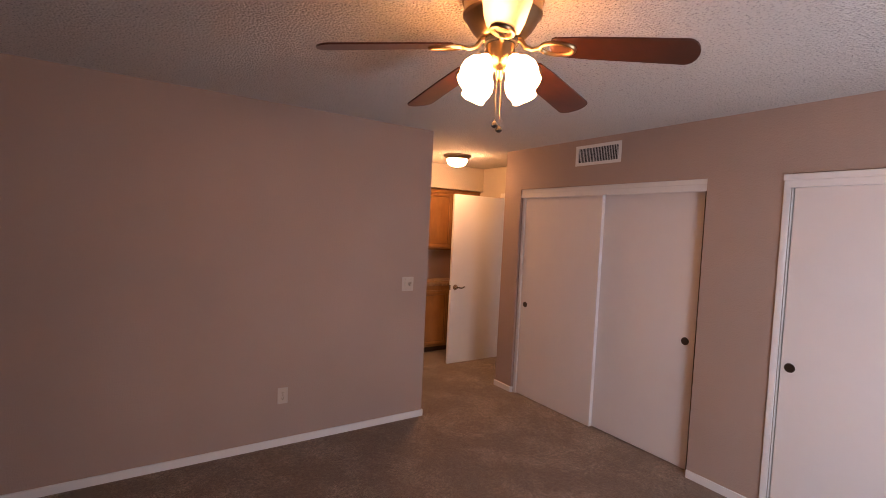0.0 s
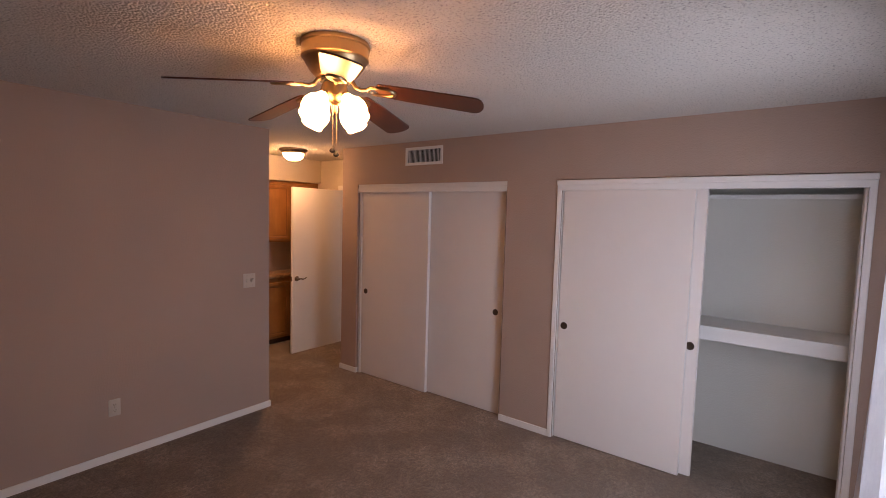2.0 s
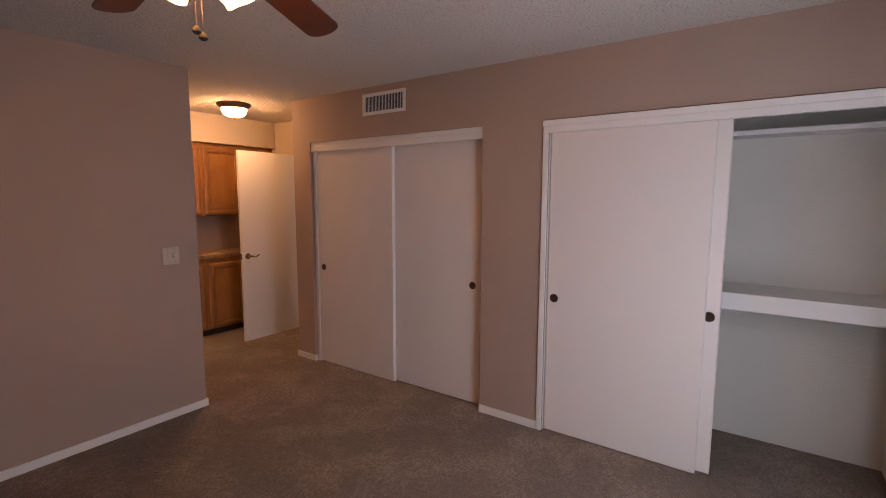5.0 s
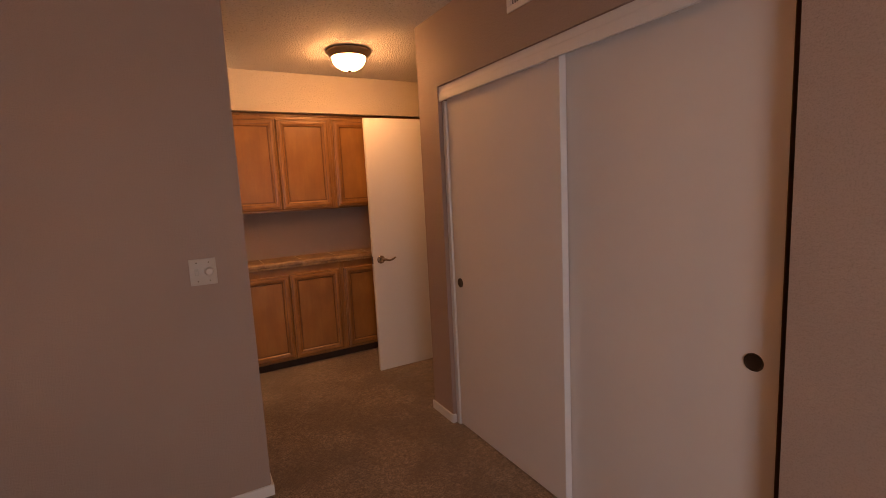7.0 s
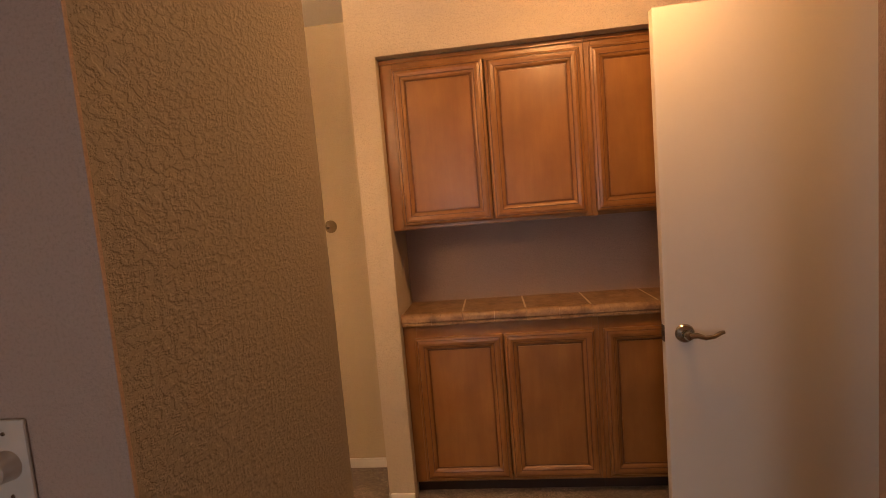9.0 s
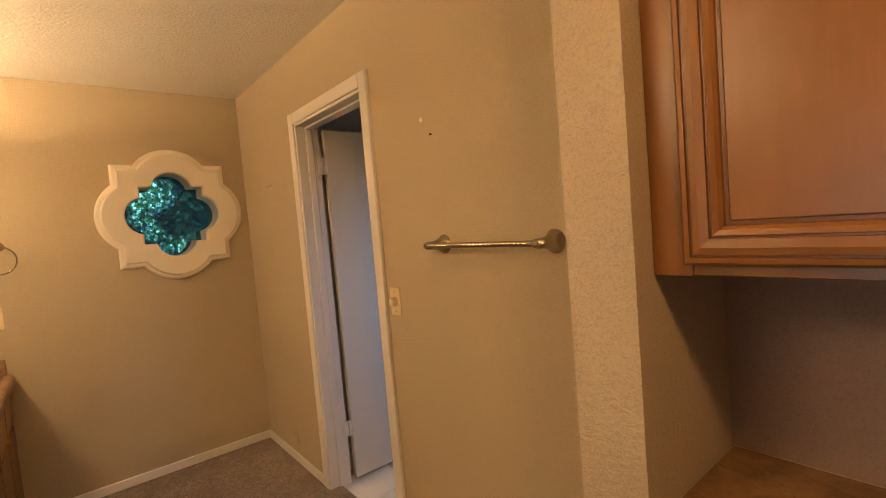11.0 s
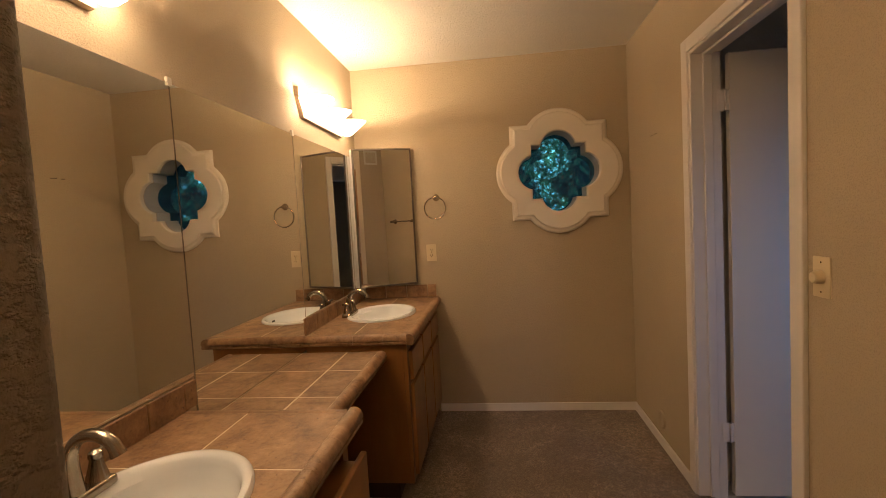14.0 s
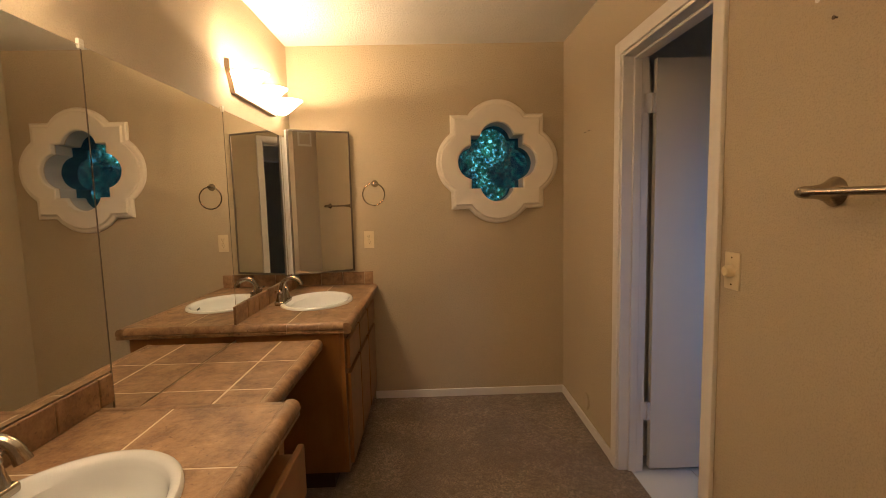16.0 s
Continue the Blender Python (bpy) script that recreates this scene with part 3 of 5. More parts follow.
def garden_backdrop():
    """Far foliage with gaps of sky; its daylight is painted in as glow."""
    m = bpy.data.materials.new("garden_glow")
    m.use_nodes = True
    n, l = m.node_tree.nodes, m.node_tree.links
    n.clear()
    out, em = n.new("ShaderNodeOutputMaterial"), n.new("ShaderNodeEmission")
    v = coords(n, l)
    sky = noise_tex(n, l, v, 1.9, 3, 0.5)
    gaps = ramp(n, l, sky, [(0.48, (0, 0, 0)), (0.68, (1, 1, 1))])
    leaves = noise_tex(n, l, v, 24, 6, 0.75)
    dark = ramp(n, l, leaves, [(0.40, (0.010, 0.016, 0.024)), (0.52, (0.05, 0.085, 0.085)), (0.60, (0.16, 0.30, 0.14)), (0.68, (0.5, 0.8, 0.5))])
    # sparkles of the rippled glass are painted here as very bright specks
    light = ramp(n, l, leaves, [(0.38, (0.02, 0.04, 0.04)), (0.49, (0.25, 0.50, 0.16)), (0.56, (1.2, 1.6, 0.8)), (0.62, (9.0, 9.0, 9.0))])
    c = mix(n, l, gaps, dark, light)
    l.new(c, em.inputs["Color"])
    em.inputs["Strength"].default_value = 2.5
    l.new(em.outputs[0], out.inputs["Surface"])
    return m


structure("backdrop", boxes(((-6.4, -0.6, -0.5), (-6.35, 4.0, 4.2))), garden_backdrop(), "glowing painted garden foliage beyond the window", "backdrop")
structure("ground", boxes(((-60, -60, -0.35), (60, 60, -0.15))), simple("patio_concrete", (0.32, 0.30, 0.28), 0.9, vary=0.12, scale=3), "pale concrete ground outside", "ground")

# ---- patio door and curtain ----
ALU = simple("aluminium_frame", (0.55, 0.55, 0.56), 0.4, 0.8)
GLASS = material("clear_glass", (1, 1, 1), 0.0)[0]
GLASS.node_tree.nodes["Principled BSDF"].inputs["Transmission Weight"].default_value = 1.0
pd = thing("window_2", ((SL[0] + SL[1]) / 2, WIN_Y - 0.06, 0), "aluminium sliding patio door with two glass panels", "patio door", kind="structure")
mid = (SL[0] + SL[1]) / 2
for k, (a, b) in enumerate(((SL[0], mid + 0.03), (mid - 0.03, SL[1]))):
    y = WIN_Y - 0.085 + 0.035 * k
    part("window_frame", boxes(((a, y, 0.0), (a + 0.05, y + 0.03, SL[2])), ((b - 0.05, y, 0.0), (b, y + 0.03, SL[2])), ((a + 0.05, y, 0.0), (b - 0.05, y + 0.03, 0.07)), ((a + 0.05, y, SL[2] - 0.05), (b - 0.05, y + 0.03, SL[2])), bevel=0.002), ALU, pd)
    g = part("pane", boxes(((a + 0.045, y + 0.012, 0.065), (b - 0.045, y + 0.018, SL[2] - 0.045))), GLASS, pd)
    g.visible_shadow = False


def sheer_material():
    m, n, l, b = material("sheer_white_cloth", (0.74, 0.72, 0.73), 0.9)
    v = coords(n, l, (1, 1, 0.6))
    crease = noise_tex(n, l, v, 16, 4, 0.6)
    tr, mx = n.new("ShaderNodeBsdfTranslucent"), n.new("ShaderNodeMixShader")
    tr.inputs["Color"].default_value = (0.52, 0.53, 0.56, 1)
    mx.inputs[0].default_value = 0.34
    l.new(b.outputs[0], mx.inputs[1])
    l.new(tr.outputs[0], mx.inputs[2])
    l.new(mx.outputs[0], n["Material Output"].inputs["Surface"])
    weave = noise_tex(n, l, coords(n, l, (22, 22, 7)), 1.0, 6, 0.72)
    l.new(mix(n, l, weave, (0.60, 0.61, 0.66), (0.82, 0.81, 0.82)), b.inputs["Base Color"])
    l.new(mix(n, l, weave, (0.36, 0.38, 0.43), (0.60, 0.60, 0.62)), tr.inputs["Color"])
    bump(n, l, b, crease, 0.8, 0.014)
    return m


def curtain(x0, x1):
    """A hanging sheer with deep uneven folds, flaring a little towards the floor."""
    rng = random.Random(5)
    cur = thing("curtain", ((x0 + x1) / 2, WIN_Y + 0.10, 2.2), "white sheer curtain hanging in loose folds over patio door", "curtain")
    bm = bmesh.new()
    cols, rows = 150, 26
    phase = [rng.uniform(-0.5, 0.5) for _ in range(20)]
    grid = []
    for j in range(rows + 1):
        v = j / rows
        z = 2.185 - v * 2.165
        line = []
        for i in range(cols + 1):
            u = i / cols
            s = u * 4.5 + 0.35 * math.sin(5.1 * u + 0.8) + 0.10 * v * math.sin(9 * u)
            p = phase[int(s)] * (1 - s % 1) + phase[int(s) + 1] * (s % 1)
            deep = 0.026 + 0.014 * v
            fold = math.sin(2 * math.pi * s + p * 3 + 0.7 * math.sin(3 * v + s)) * deep
            flare = 0.035 * v ** 1.3 * math.exp(-(u / 0.30) ** 2)
            x = x0 + (x1 - x0) * u + 0.018 * math.cos(2 * math.pi * s + p * 2) + 0.02 * v * math.exp(-(u / 0.1) ** 2)
            line.append(bm.verts.new((x, WIN_Y + 0.058 + fold + flare, z)))
        grid.append(line)
    for a, b in zip(grid, grid[1:]):
        for i in range(cols):
            bm.faces.new((a[i], a[i + 1], b[i + 1], b[i]))
    part("cloth", bm, sheer_material(), cur, smooth=True)
    bm = bmesh.new()
    sweep(bm, [(x, WIN_Y + 0.058 + 0.012 * math.sin(40 * x), 2.19) for x in np.linspace(x0, x1, 40)], 0.014, 8)
    part("header_tape", bm, simple("curtain_header_grey", (0.20, 0.17, 0.15), 0.9), cur, "dark gathered header band", smooth=True)
    return cur


curtain(0.985, -0.02)
rod = thing("curtain_rod", (mid, WIN_Y, 2.2), "dark slim curtain rod above the patio door", "curtain rod")
bm = bmesh.new()
sweep(bm, [(-1.8, WIN_Y + 0.058, 2.205), (1.0, WIN_Y + 0.058, 2.205)], 0.008, 12)
part("pole", bm, BRONZE, rod, smooth=True)
for x in (-1.75, 0.98):
    part("bracket", boxes(((x - 0.01, WIN_Y, 2.17), (x + 0.01, WIN_Y + 0.006, 2.24)), ((x - 0.006, WIN_Y + 0.006, 2.196), (x + 0.006, WIN_Y + 0.058, 2.204)), bevel=0.0015), BRONZE, rod)
sen = thing("wall_sensor", (CX - 0.03, -4.06, 2.24), "small white wall sensor in the ceiling corner", "sensor")
bm = bmesh.new()
box(bm, (-0.032, -0.026, 0), (0.032, 0.026, 0.125), 0.014, 3)
bmesh.ops.transform(bm, matrix=pose(CX - 0.040, WIN_Y + 0.042, 2.276, 0, 0, 45), verts=bm.verts)
part("housing", bm, PLASTIC, sen, smooth=True)
part("lens", box(bmesh.new(), (-0.018, 0.024, 0.030), (0.018, 0.029, 0.075), 0.003, at=pose(CX - 0.040, WIN_Y + 0.042, 2.276, 0, 0, 45)), simple("sensor_lens", (0.5, 0.48, 0.46), 0.3), sen, "frosted lens")
part("bracket", boxes(((CX - 0.03, WIN_Y + 0.0, 2.31), (CX - 0.0, WIN_Y + 0.03, 2.37)), bevel=0.003), PLASTIC, sen)

# ---- open closet: shelves ----
SHELF = simple("closet_white_shelf", (0.74, 0.72, 0.69), 0.6, vary=0.06, scale=6)
sh = thing("closet_shelf", (1.6, -3.0, 0.93), "white painted closet shelf with a deep front edge", "shelf")
part("board", boxes(((1.405, -3.984, 1.010), (1.799, -2.01, 1.031)), bevel=0.002), SHELF, sh)
part("front_edge", boxes(((1.385, -3.984, 0.934), (1.404, -2.01, 1.033)), bevel=0.003), SHELF, sh)
part("cleat", boxes(((1.405, -3.983, 0.955), (1.799, -3.965, 1.009)), bevel=0.002), SHELF, sh)
sh = thing("closet_shelf", (1.65, -3.0, 1.93), "white painted upper closet shelf", "shelf")
part("board", boxes(((1.505, -3.984, 1.938), (1.799, -2.01, 1.954)), bevel=0.002), SHELF, sh)
part("front_edge", boxes(((1.488, -3.984, 1.926), (1.504, -2.01, 1.956)), bevel=0.003), SHELF, sh)


# ---- ceiling fan ----
def ruby_wood():
    return wood_material("cherry_blade", (0.030, 0.009, 0.005), (0.105, 0.030, 0.015), axis=0, rough=0.3)


FX, FY = -1.012, -2.074
fan = thing("ceiling_fan", (FX, FY, CEIL), "flush-mount antique brass ceiling fan with cherry blades and lit glass shades", "ceiling fan")
bm = bmesh.new()
lathe(bm, [(0.0, CEIL), (0.139, CEIL), (0.142, CEIL - 0.006), (0.142, CEIL - 0.016), (0.136, CEIL - 0.020), (0.135, CEIL - 0.052), (0.1375, CEIL - 0.056), (0.1375, CEIL - 0.064), (0.131, CEIL - 0.068), (0.127, CEIL - 0.074),
           (0.119, CEIL - 0.090), (0.104, CEIL - 0.112), (0.090, CEIL - 0.128), (0.080, CEIL - 0.136), (0.072, CEIL - 0.140), (0.0, CEIL - 0.140)], pose(FX, FY, 0), 56)
part("housing", bm, BRASS, fan, "antique brass bowl housing", smooth=True)
bm = bmesh.new()
lathe(bm, [(0.0, CEIL - 0.141), (0.060, CEIL - 0.141), (0.064, CEIL - 0.149), (0.060, CEIL - 0.158), (0.0, CEIL - 0.158)], pose(FX, FY, 0), 40)
part("rotor", bm, BLACK, fan, "black rotor disc standing in for a shaded gap", smooth=True)
bm = bmesh.new()
lathe(bm, [(0.0, CEIL - 0.159), (0.044, CEIL - 0.159), (0.050, CEIL - 0.164), (0.050, CEIL - 0.210), (0.046, CEIL - 0.226), (0.032, CEIL - 0.240), (0.014, CEIL - 0.250), (0.011, CEIL - 0.275), (0.0, CEIL - 0.290)], pose(FX, FY, 0), 40)
part("light_hub", bm, BRASS, fan, "brass light hub", smooth=True)
BLADE = ruby_wood()


def blade_shape(m):
    bm = bmesh.new()
    prof = []
    n = 9
    for i in range(n + 1):
        a = math.pi / 2 - math.pi * i / n
        prof.append((0.585 + 0.040 * math.cos(a), 0.066 * math.sin(a) if abs(math.sin(a)) < 0.999 else math.copysign(0.066, math.sin(a))))
    prof += [(0.30, -0.060), (0.195, -0.052)]
    for i in range(5):
        a = -math.pi / 2 - math.pi * (i + 1) / 6
        prof.append((0.195 + 0.022 * math.cos(a), 0.052 * math.sin(a)))
    prof += [(0.195, 0.052), (0.30, 0.060)]
    top = [bm.verts.new(m @ Vector((x, y, 0.003))) for x, y in prof]
    low = [bm.verts.new(m @ Vector((x, y, -0.003))) for x, y in prof]
    bm.faces.new(top)
    bm.faces.new(low[::-1])
    for i in range(len(prof)):
        j = (i + 1) % len(prof)
        bm.faces.new((top[i], low[i], low[j], top[j]))
    return bm


for k in range(5):
    ang = -56 + 72 * k
    turn = pose(FX, FY, 2.290, 0, 0, ang)
    tilt = turn @ pose(0, 0, 0, -12, 8.0, 0)
    b = part("blade", blade_shape(tilt), BLADE, fan, "cherry-stained wooden blade")
    bm = bmesh.new()
    sweep(bm, [turn @ Vector(p) for p in ((0.050, 0.0, 0.013), (0.072, 0.0, 0.008), (0.088, 0.0, -0.016), (0.112, 0.0, -0.026), (0.142, 0, -0.024))], [0.010, 0.009, 0.0085, 0.008, 0.007], 10)
    oval = [tilt @ Vector((0.198 + 0.056 * math.cos(2 * math.pi * i / 28), 0.034 * math.sin(2 * math.pi * i / 28), -0.006)) for i in range(28)]
    sweep(bm, oval, 0.0075, 8, closed=True)
    part("bracket", bm, BRASS, b, "brass blade bracket with open oval ring", smooth=True)
FAN_GLASS = glow("frosted_fan_glass", WARM_FAN, FAN_GLOW)
for k in range(4):
    ang = 230 + 45 + 90 * k
    turn = pose(FX, FY, 2.232, 0, 0, ang)
    bm = bmesh.new()
    sweep(bm, [turn @ Vector(p) for p in ((0.035, 0, 0.0), (0.055, 0, 0.008), (0.066, 0, -0.004))], 0.009, 10)
    part("arm", bm, BRASS, fan, smooth=True)
    tilt = turn @ pose(0.062, 0, 0.0, 0, -36, 0) @ Matrix.Scale(0.92, 4)
    bm = bmesh.new()
    lathe(bm, [(0.0, 0.002), (0.020, 0.0), (0.026, -0.010), (0.024, -0.016), (0.034, -0.026), (0.052, -0.050), (0.060, -0.076), (0.058, -0.100), (0.050, -0.122), (0.050, -0.138), (0.047, -0.138), (0.047, -0.122), (0.054, -0.100), (0.056, -0.076), (0.048, -0.052), (0.0, -0.030)], tilt, 36)
    for v in bm.verts:
        q = tilt.inverted() @ v.co
        if q.z < -0.128:
            q.z += 0.0012 * math.cos(5 * math.atan2(q.y, q.x))
            v.co = tilt @ q
    part("shade", bm, FAN_GLASS, fan, "frosted glass tulip shade, lit", smooth=True)
for dx, dy, zl in ((0.006, -0.004, 2.010), (-0.006, 0.006, 2.026)):
    bm = bmesh.new()
    z = 2.168
    while z > zl:
        bmesh.ops.create_icosphere(bm, subdivisions=1, radius=0.0017, matrix=pose(FX + dx, FY + dy, z))
        z -= 0.0052
    ch = part("pull_chain", bm, BRASS, fan, "beaded brass pull chain")
    bm = bmesh.new()
    lathe(bm, [(0.0, zl + 0.004), (0.005, zl), (0.011, zl - 0.008), (0.012, zl - 0.014), (0.006, zl - 0.020), (0.0, zl - 0.021)], pose(FX + dx, FY + dy, 0), 16)
    part("fob", bm, BLACK, ch, "dark fob", smooth=True)


# ---- hall light ----
hl = thing("ceiling_light", (0.876, 0.905, CEIL), "flush dome ceiling light with bronze pan, lit", "ceiling light")
HL = pose(0.876, 0.905, CEIL)
bm = bmesh.new()
lathe(bm, [(0.0, 0.0), (0.150, 0.0), (0.156, -0.007), (0.155, -0.016), (0.146, -0.024), (0.132, -0.036), (0.124, -0.048), (0.112, -0.048), (0.0, -0.030)], HL, 56)
part("pan", bm, simple("brushed_bronze_pan", (0.22, 0.17, 0.12), 0.35, 0.9), hl, "brushed bronze pan", smooth=True)
bm = bmesh.new()
lathe(bm, [(0.113, -0.046), (0.114, -0.056), (0.106, -0.080), (0.088, -0.104), (0.058, -0.121), (0.026, -0.127), (0.0, -0.128)], HL, 48)
part("diffuser", bm, glow("frosted_dome_glass", WARM, HALL_GLOW), hl, "frosted glass dome, lit", smooth=True)
bm = bmesh.new()
lathe(bm, [(0.0, -0.126), (0.010, -0.127), (0.012, -0.134), (0.006, -0.142), (0.0, -0.144)], HL, 16)
part("finial", bm, BRONZE, hl, smooth=True)


# ---- air registers ----
def register(name, label, m, w, h, n):
    """A wall register in its own plane: x across, z up, y out of the wall."""
    t = thing(name, m, label, "air vent")
    f = 0.026
    bm = bmesh.new()
    for a, b in (((-w / 2, 0, -h / 2), (w / 2, 0.010, -h / 2 + f)), ((-w / 2, 0, h / 2 - f), (w / 2, 0.010, h / 2)), ((-w / 2, 0, -h / 2 + f), (-w / 2 + f, 0.010, h / 2 - f)), ((w / 2 - f, 0, -h / 2 + f), (w / 2, 0.010, h / 2 - f))):
        box(bm, a, b, 0.003, 2)
    part("frame", bm, TRIM, t, local=True)
    part("backing", box(bmesh.new(), (-w / 2 + f, 0.0006, -h / 2 + f), (w / 2 - f, 0.0015, h / 2 - f)), BLACK, t, "black sheet standing in for the shaded duct", local=True)
    step = (w - 2 * f) / n
    for k in range(n):
        x = -w / 2 + f + step * (k + 0.5)
        bm = box(bmesh.new(), (-0.0012, -0.006, -h / 2 + f), (0.0012, 0.005, h / 2 - f), at=pose(x, 0.0055, 0, 0, 0, 32))
        part("slat", bm, TRIM, t, local=True)
    return t


register("air_register", "white metal supply register with vertical slats", pose(CX, -0.808, 2.311, 0, 0, 90), 0.453, 0.170, 26)
register("air_register", "small white metal register high on the wall", pose(-0.12, 1.78, 2.27, 0, 0, 90), 0.20, 0.19, 10)


# ---- wall plates ----
def plate(name, m, w, h, label, kind, mat=PLASTIC):
    """An electrical plate in its own plane: x across, z up, y out."""
    t = thing(name, m, label, "wall plate")
    part("cover", box(bmesh.new(), (-w / 2, 0, -h / 2), (w / 2, 0.006, h / 2), 0.0035, 2), mat, t, local=True, smooth=True)
    if kind == "outlet":
        for z in (0.020, -0.020):
            bm = bmesh.new()
            box(bm, (-0.016, 0.006, z - 0.014), (0.016, 0.0085, z + 0.014), 0.002, 2)
            r = part("receptacle", bm, mat, t, local=True)
            bm = boxes(((-0.008, 0.0085, z - 0.001), (-0.005, 0.0090, z + 0.008)), ((0.005, 0.0085, z - 0.001), (0.008, 0.0090, z + 0.007)))
            lathe(bm, [(0.0, 0.0), (0.0028, 0.0)], pose(0, 0.0091, z - 0.007, -90, 0, 0), 10, cap=False)
            part("slots", bm, BLACK, r, "black inserts standing in for shaded contact slots", local=True)
    if kind in ("switch", "gang"):
        x = 0.026 if kind == "gang" else 0
        part("toggle", box(bmesh.new(), (x - 0.005, 0.004, -0.010), (x + 0.005, 0.018, 0.004), 0.0015, 2), mat, t, local=True)
        part("slot", box(bmesh.new(), (x - 0.008, 0.006, -0.015), (x + 0.008, 0.0066, 0.015)), simple("plate_shadow_line", (0.45, 0.4, 0.33), 0.6), t, local=True)
    if kind in ("dimmer", "gang"):
        x = -0.024 if kind == "gang" else 0
        bm = bmesh.new()
        lathe(bm, [(0.0, 0.006), (0.020, 0.006), (0.019, 0.012), (0.0165, 0.026), (0.013, 0.029), (0.0, 0.029)], pose(x, 0, 0, -90, 0, 0), 28)
        part("dimmer_knob", bm, mat, t, "round almond dimmer knob", local=True, smooth=True)
    for x in ((-0.024, 0.024) if kind == "gang" else (0,)):
        for z in ((0.0415, -0.0415) if kind != "outlet" else (0.0,)):
            bm = bmesh.new()
            lathe(bm, [(0.0, 0.0075), (0.0025, 0.0070), (0.003, 0.006)], pose(x, 0, z, -90, 0, 0), 10, cap=False)
            part("screw", bm, NICKEL, t, local=True)
    return t


plate("light_switch", pose(-0.187, 0.0, 1.163, 0, 0, 180), 0.108, 0.118, "almond two-gang plate with toggle switch and dimmer", "gang", PLASTIC_SHADED)
plate("wall_outlet", pose(-1.176, 0.0, 0.380, 0, 0, 180), 0.072, 0.118, "almond duplex outlet low on the wall", "outlet", PLASTIC_SHADED)
plate("wall_outlet", pose(FAR_X, 0.592, 1.153, 0, 0, -90), 0.070, 0.118, "almond outlet above the vanity counter", "outlet")
plate("dimmer_switch", pose(-1.222, TOW_Y, 1.160, 0, 0, 180), 0.070, 0.115, "almond plate with round dimmer knob beside door", "dimmer")


# ---- built-in cabinets ----
DOOR_PROFILE = [(0.0, 0.0, 0), (0.0, 0.013, 0), (0.004, 0.018, 0), (0.012, 0.020, 0), (0.013, 0.0165, 1), (0.016, 0.0165, 1), (0.017, 0.019, 0), (0.027, 0.021, 0), (0.040, 0.019, 0), (0.041, 0.0155, 1), (0.044, 0.0155, 1), (0.045, 0.017, 0),
                (0.053, 0.014, 0), (0.058, 0.009, 0), (0.060, 0.0065, 1), (0.065, 0.0065, 1)]


def framed_door(parent, m, w, h, upright=True):
    """A cabinet door in its own plane (x across, z up, y out): moulded frame with glazed grooves round a flat panel."""
    bm = bmesh.new()
    prev = None
    for inset, depth, dark in DOOR_PROFILE:
        a, b = w / 2 - inset, h / 2 - inset
        ring = [bm.verts.new(m @ Vector(p)) for p in ((-a, depth, -b), (a, depth, -b), (a, depth, b), (-a, depth, b))]
        if prev:
            for i in range(4):
                f = bm.faces.new((prev[i], prev[(i + 1) % 4], ring[(i + 1) % 4], ring[i]))
                f.material_index = dark
        prev = ring
    d = part("door", bm, [WOOD, WOOD_DARK], parent)
    a, b = w / 2 - 0.0655, h / 2 - 0.0655
    bm = box(bmesh.new(), (-a, 0.001, -b), (a, 0.0085, b), 0.002, at=m)
    part("panel", bm, WOOD, d)
    return d


CABF = 1.675


def wall_cabinet(x0, x1, left, label):
    c = thing("wall_cabinet", ((x0 + x1) / 2, 1.85, 1.35), label, "cabinet", "built-in cabinets")
    part("body", boxes(((x0, CABF + 0.019, 1.358), (x1, 1.979, 2.142))), WOOD, c)
    part("face_frame", boxes(((x0, CABF, 1.35), (x0 + left + 0.008, CABF + 0.0185, 2.142)), ((x1 - 0.030, CABF, 1.35), (x1, CABF + 0.0185, 2.142)), ((x0 + left + 0.008, CABF, 1.352), (x1 - 0.030, CABF + 0.0185, 1.385)), ((x0 + left + 0.008, CABF, 2.095), (x1 - 0.030, CABF + 0.0185, 2.142)), bevel=0.0015), WOOD, c)
    part("crown_strip", boxes(((x0, CABF - 0.010, 2.121), (x1, CABF - 0.0005, 2.142)), bevel=0.003), WOOD_H, c, "narrow top moulding")
    w = (x1 - x0 - left - 0.0255) / 2
    for k in range(2):
        framed_door(c, pose(x0 + left + w / 2 + k * (w + 0.006), CABF - 0.0005, 1.734, 0, 0, 180), w, 0.728)
    return c


def base_cabinet(x0, x1, left, label):
    c = thing("base_cabinet", ((x0 + x1) / 2, 1.85, 0.0), label, "cabinet", "built-in cabinets")
    part("body", boxes(((x0, CABF + 0.019, 0.085), (x1, 1.979, 0.886))), WOOD, c)
    part("face_frame", boxes(((x0, CABF, 0.085), (x0 + left + 0.008, CABF + 0.0185, 0.886)), ((x1 - 0.030, CABF, 0.085), (x1, CABF + 0.0185, 0.886)), ((x0 + left + 0.008, CABF, 0.085), (x1 - 0.030, CABF + 0.0185, 0.115)), ((x0 + left + 0.008, CABF, 0.81), (x1 - 0.030, CABF + 0.0185, 0.886)), bevel=0.0015), WOOD, c)
    part("toe_kick", boxes(((x0, CABF + 0.045, 0.0), (x1, CABF + 0.060, 0.0845))), KICK, c, "recessed toe kick, coloured dark for its shade")
    w = (x1 - x0 - left - 0.0255) / 2
    for k in range(2):
        framed_door(c, pose(x0 + left + w / 2 + k * (w + 0.006), CABF - 0.0005, 0.462, 0, 0, 180), w, 0.724)
    return c


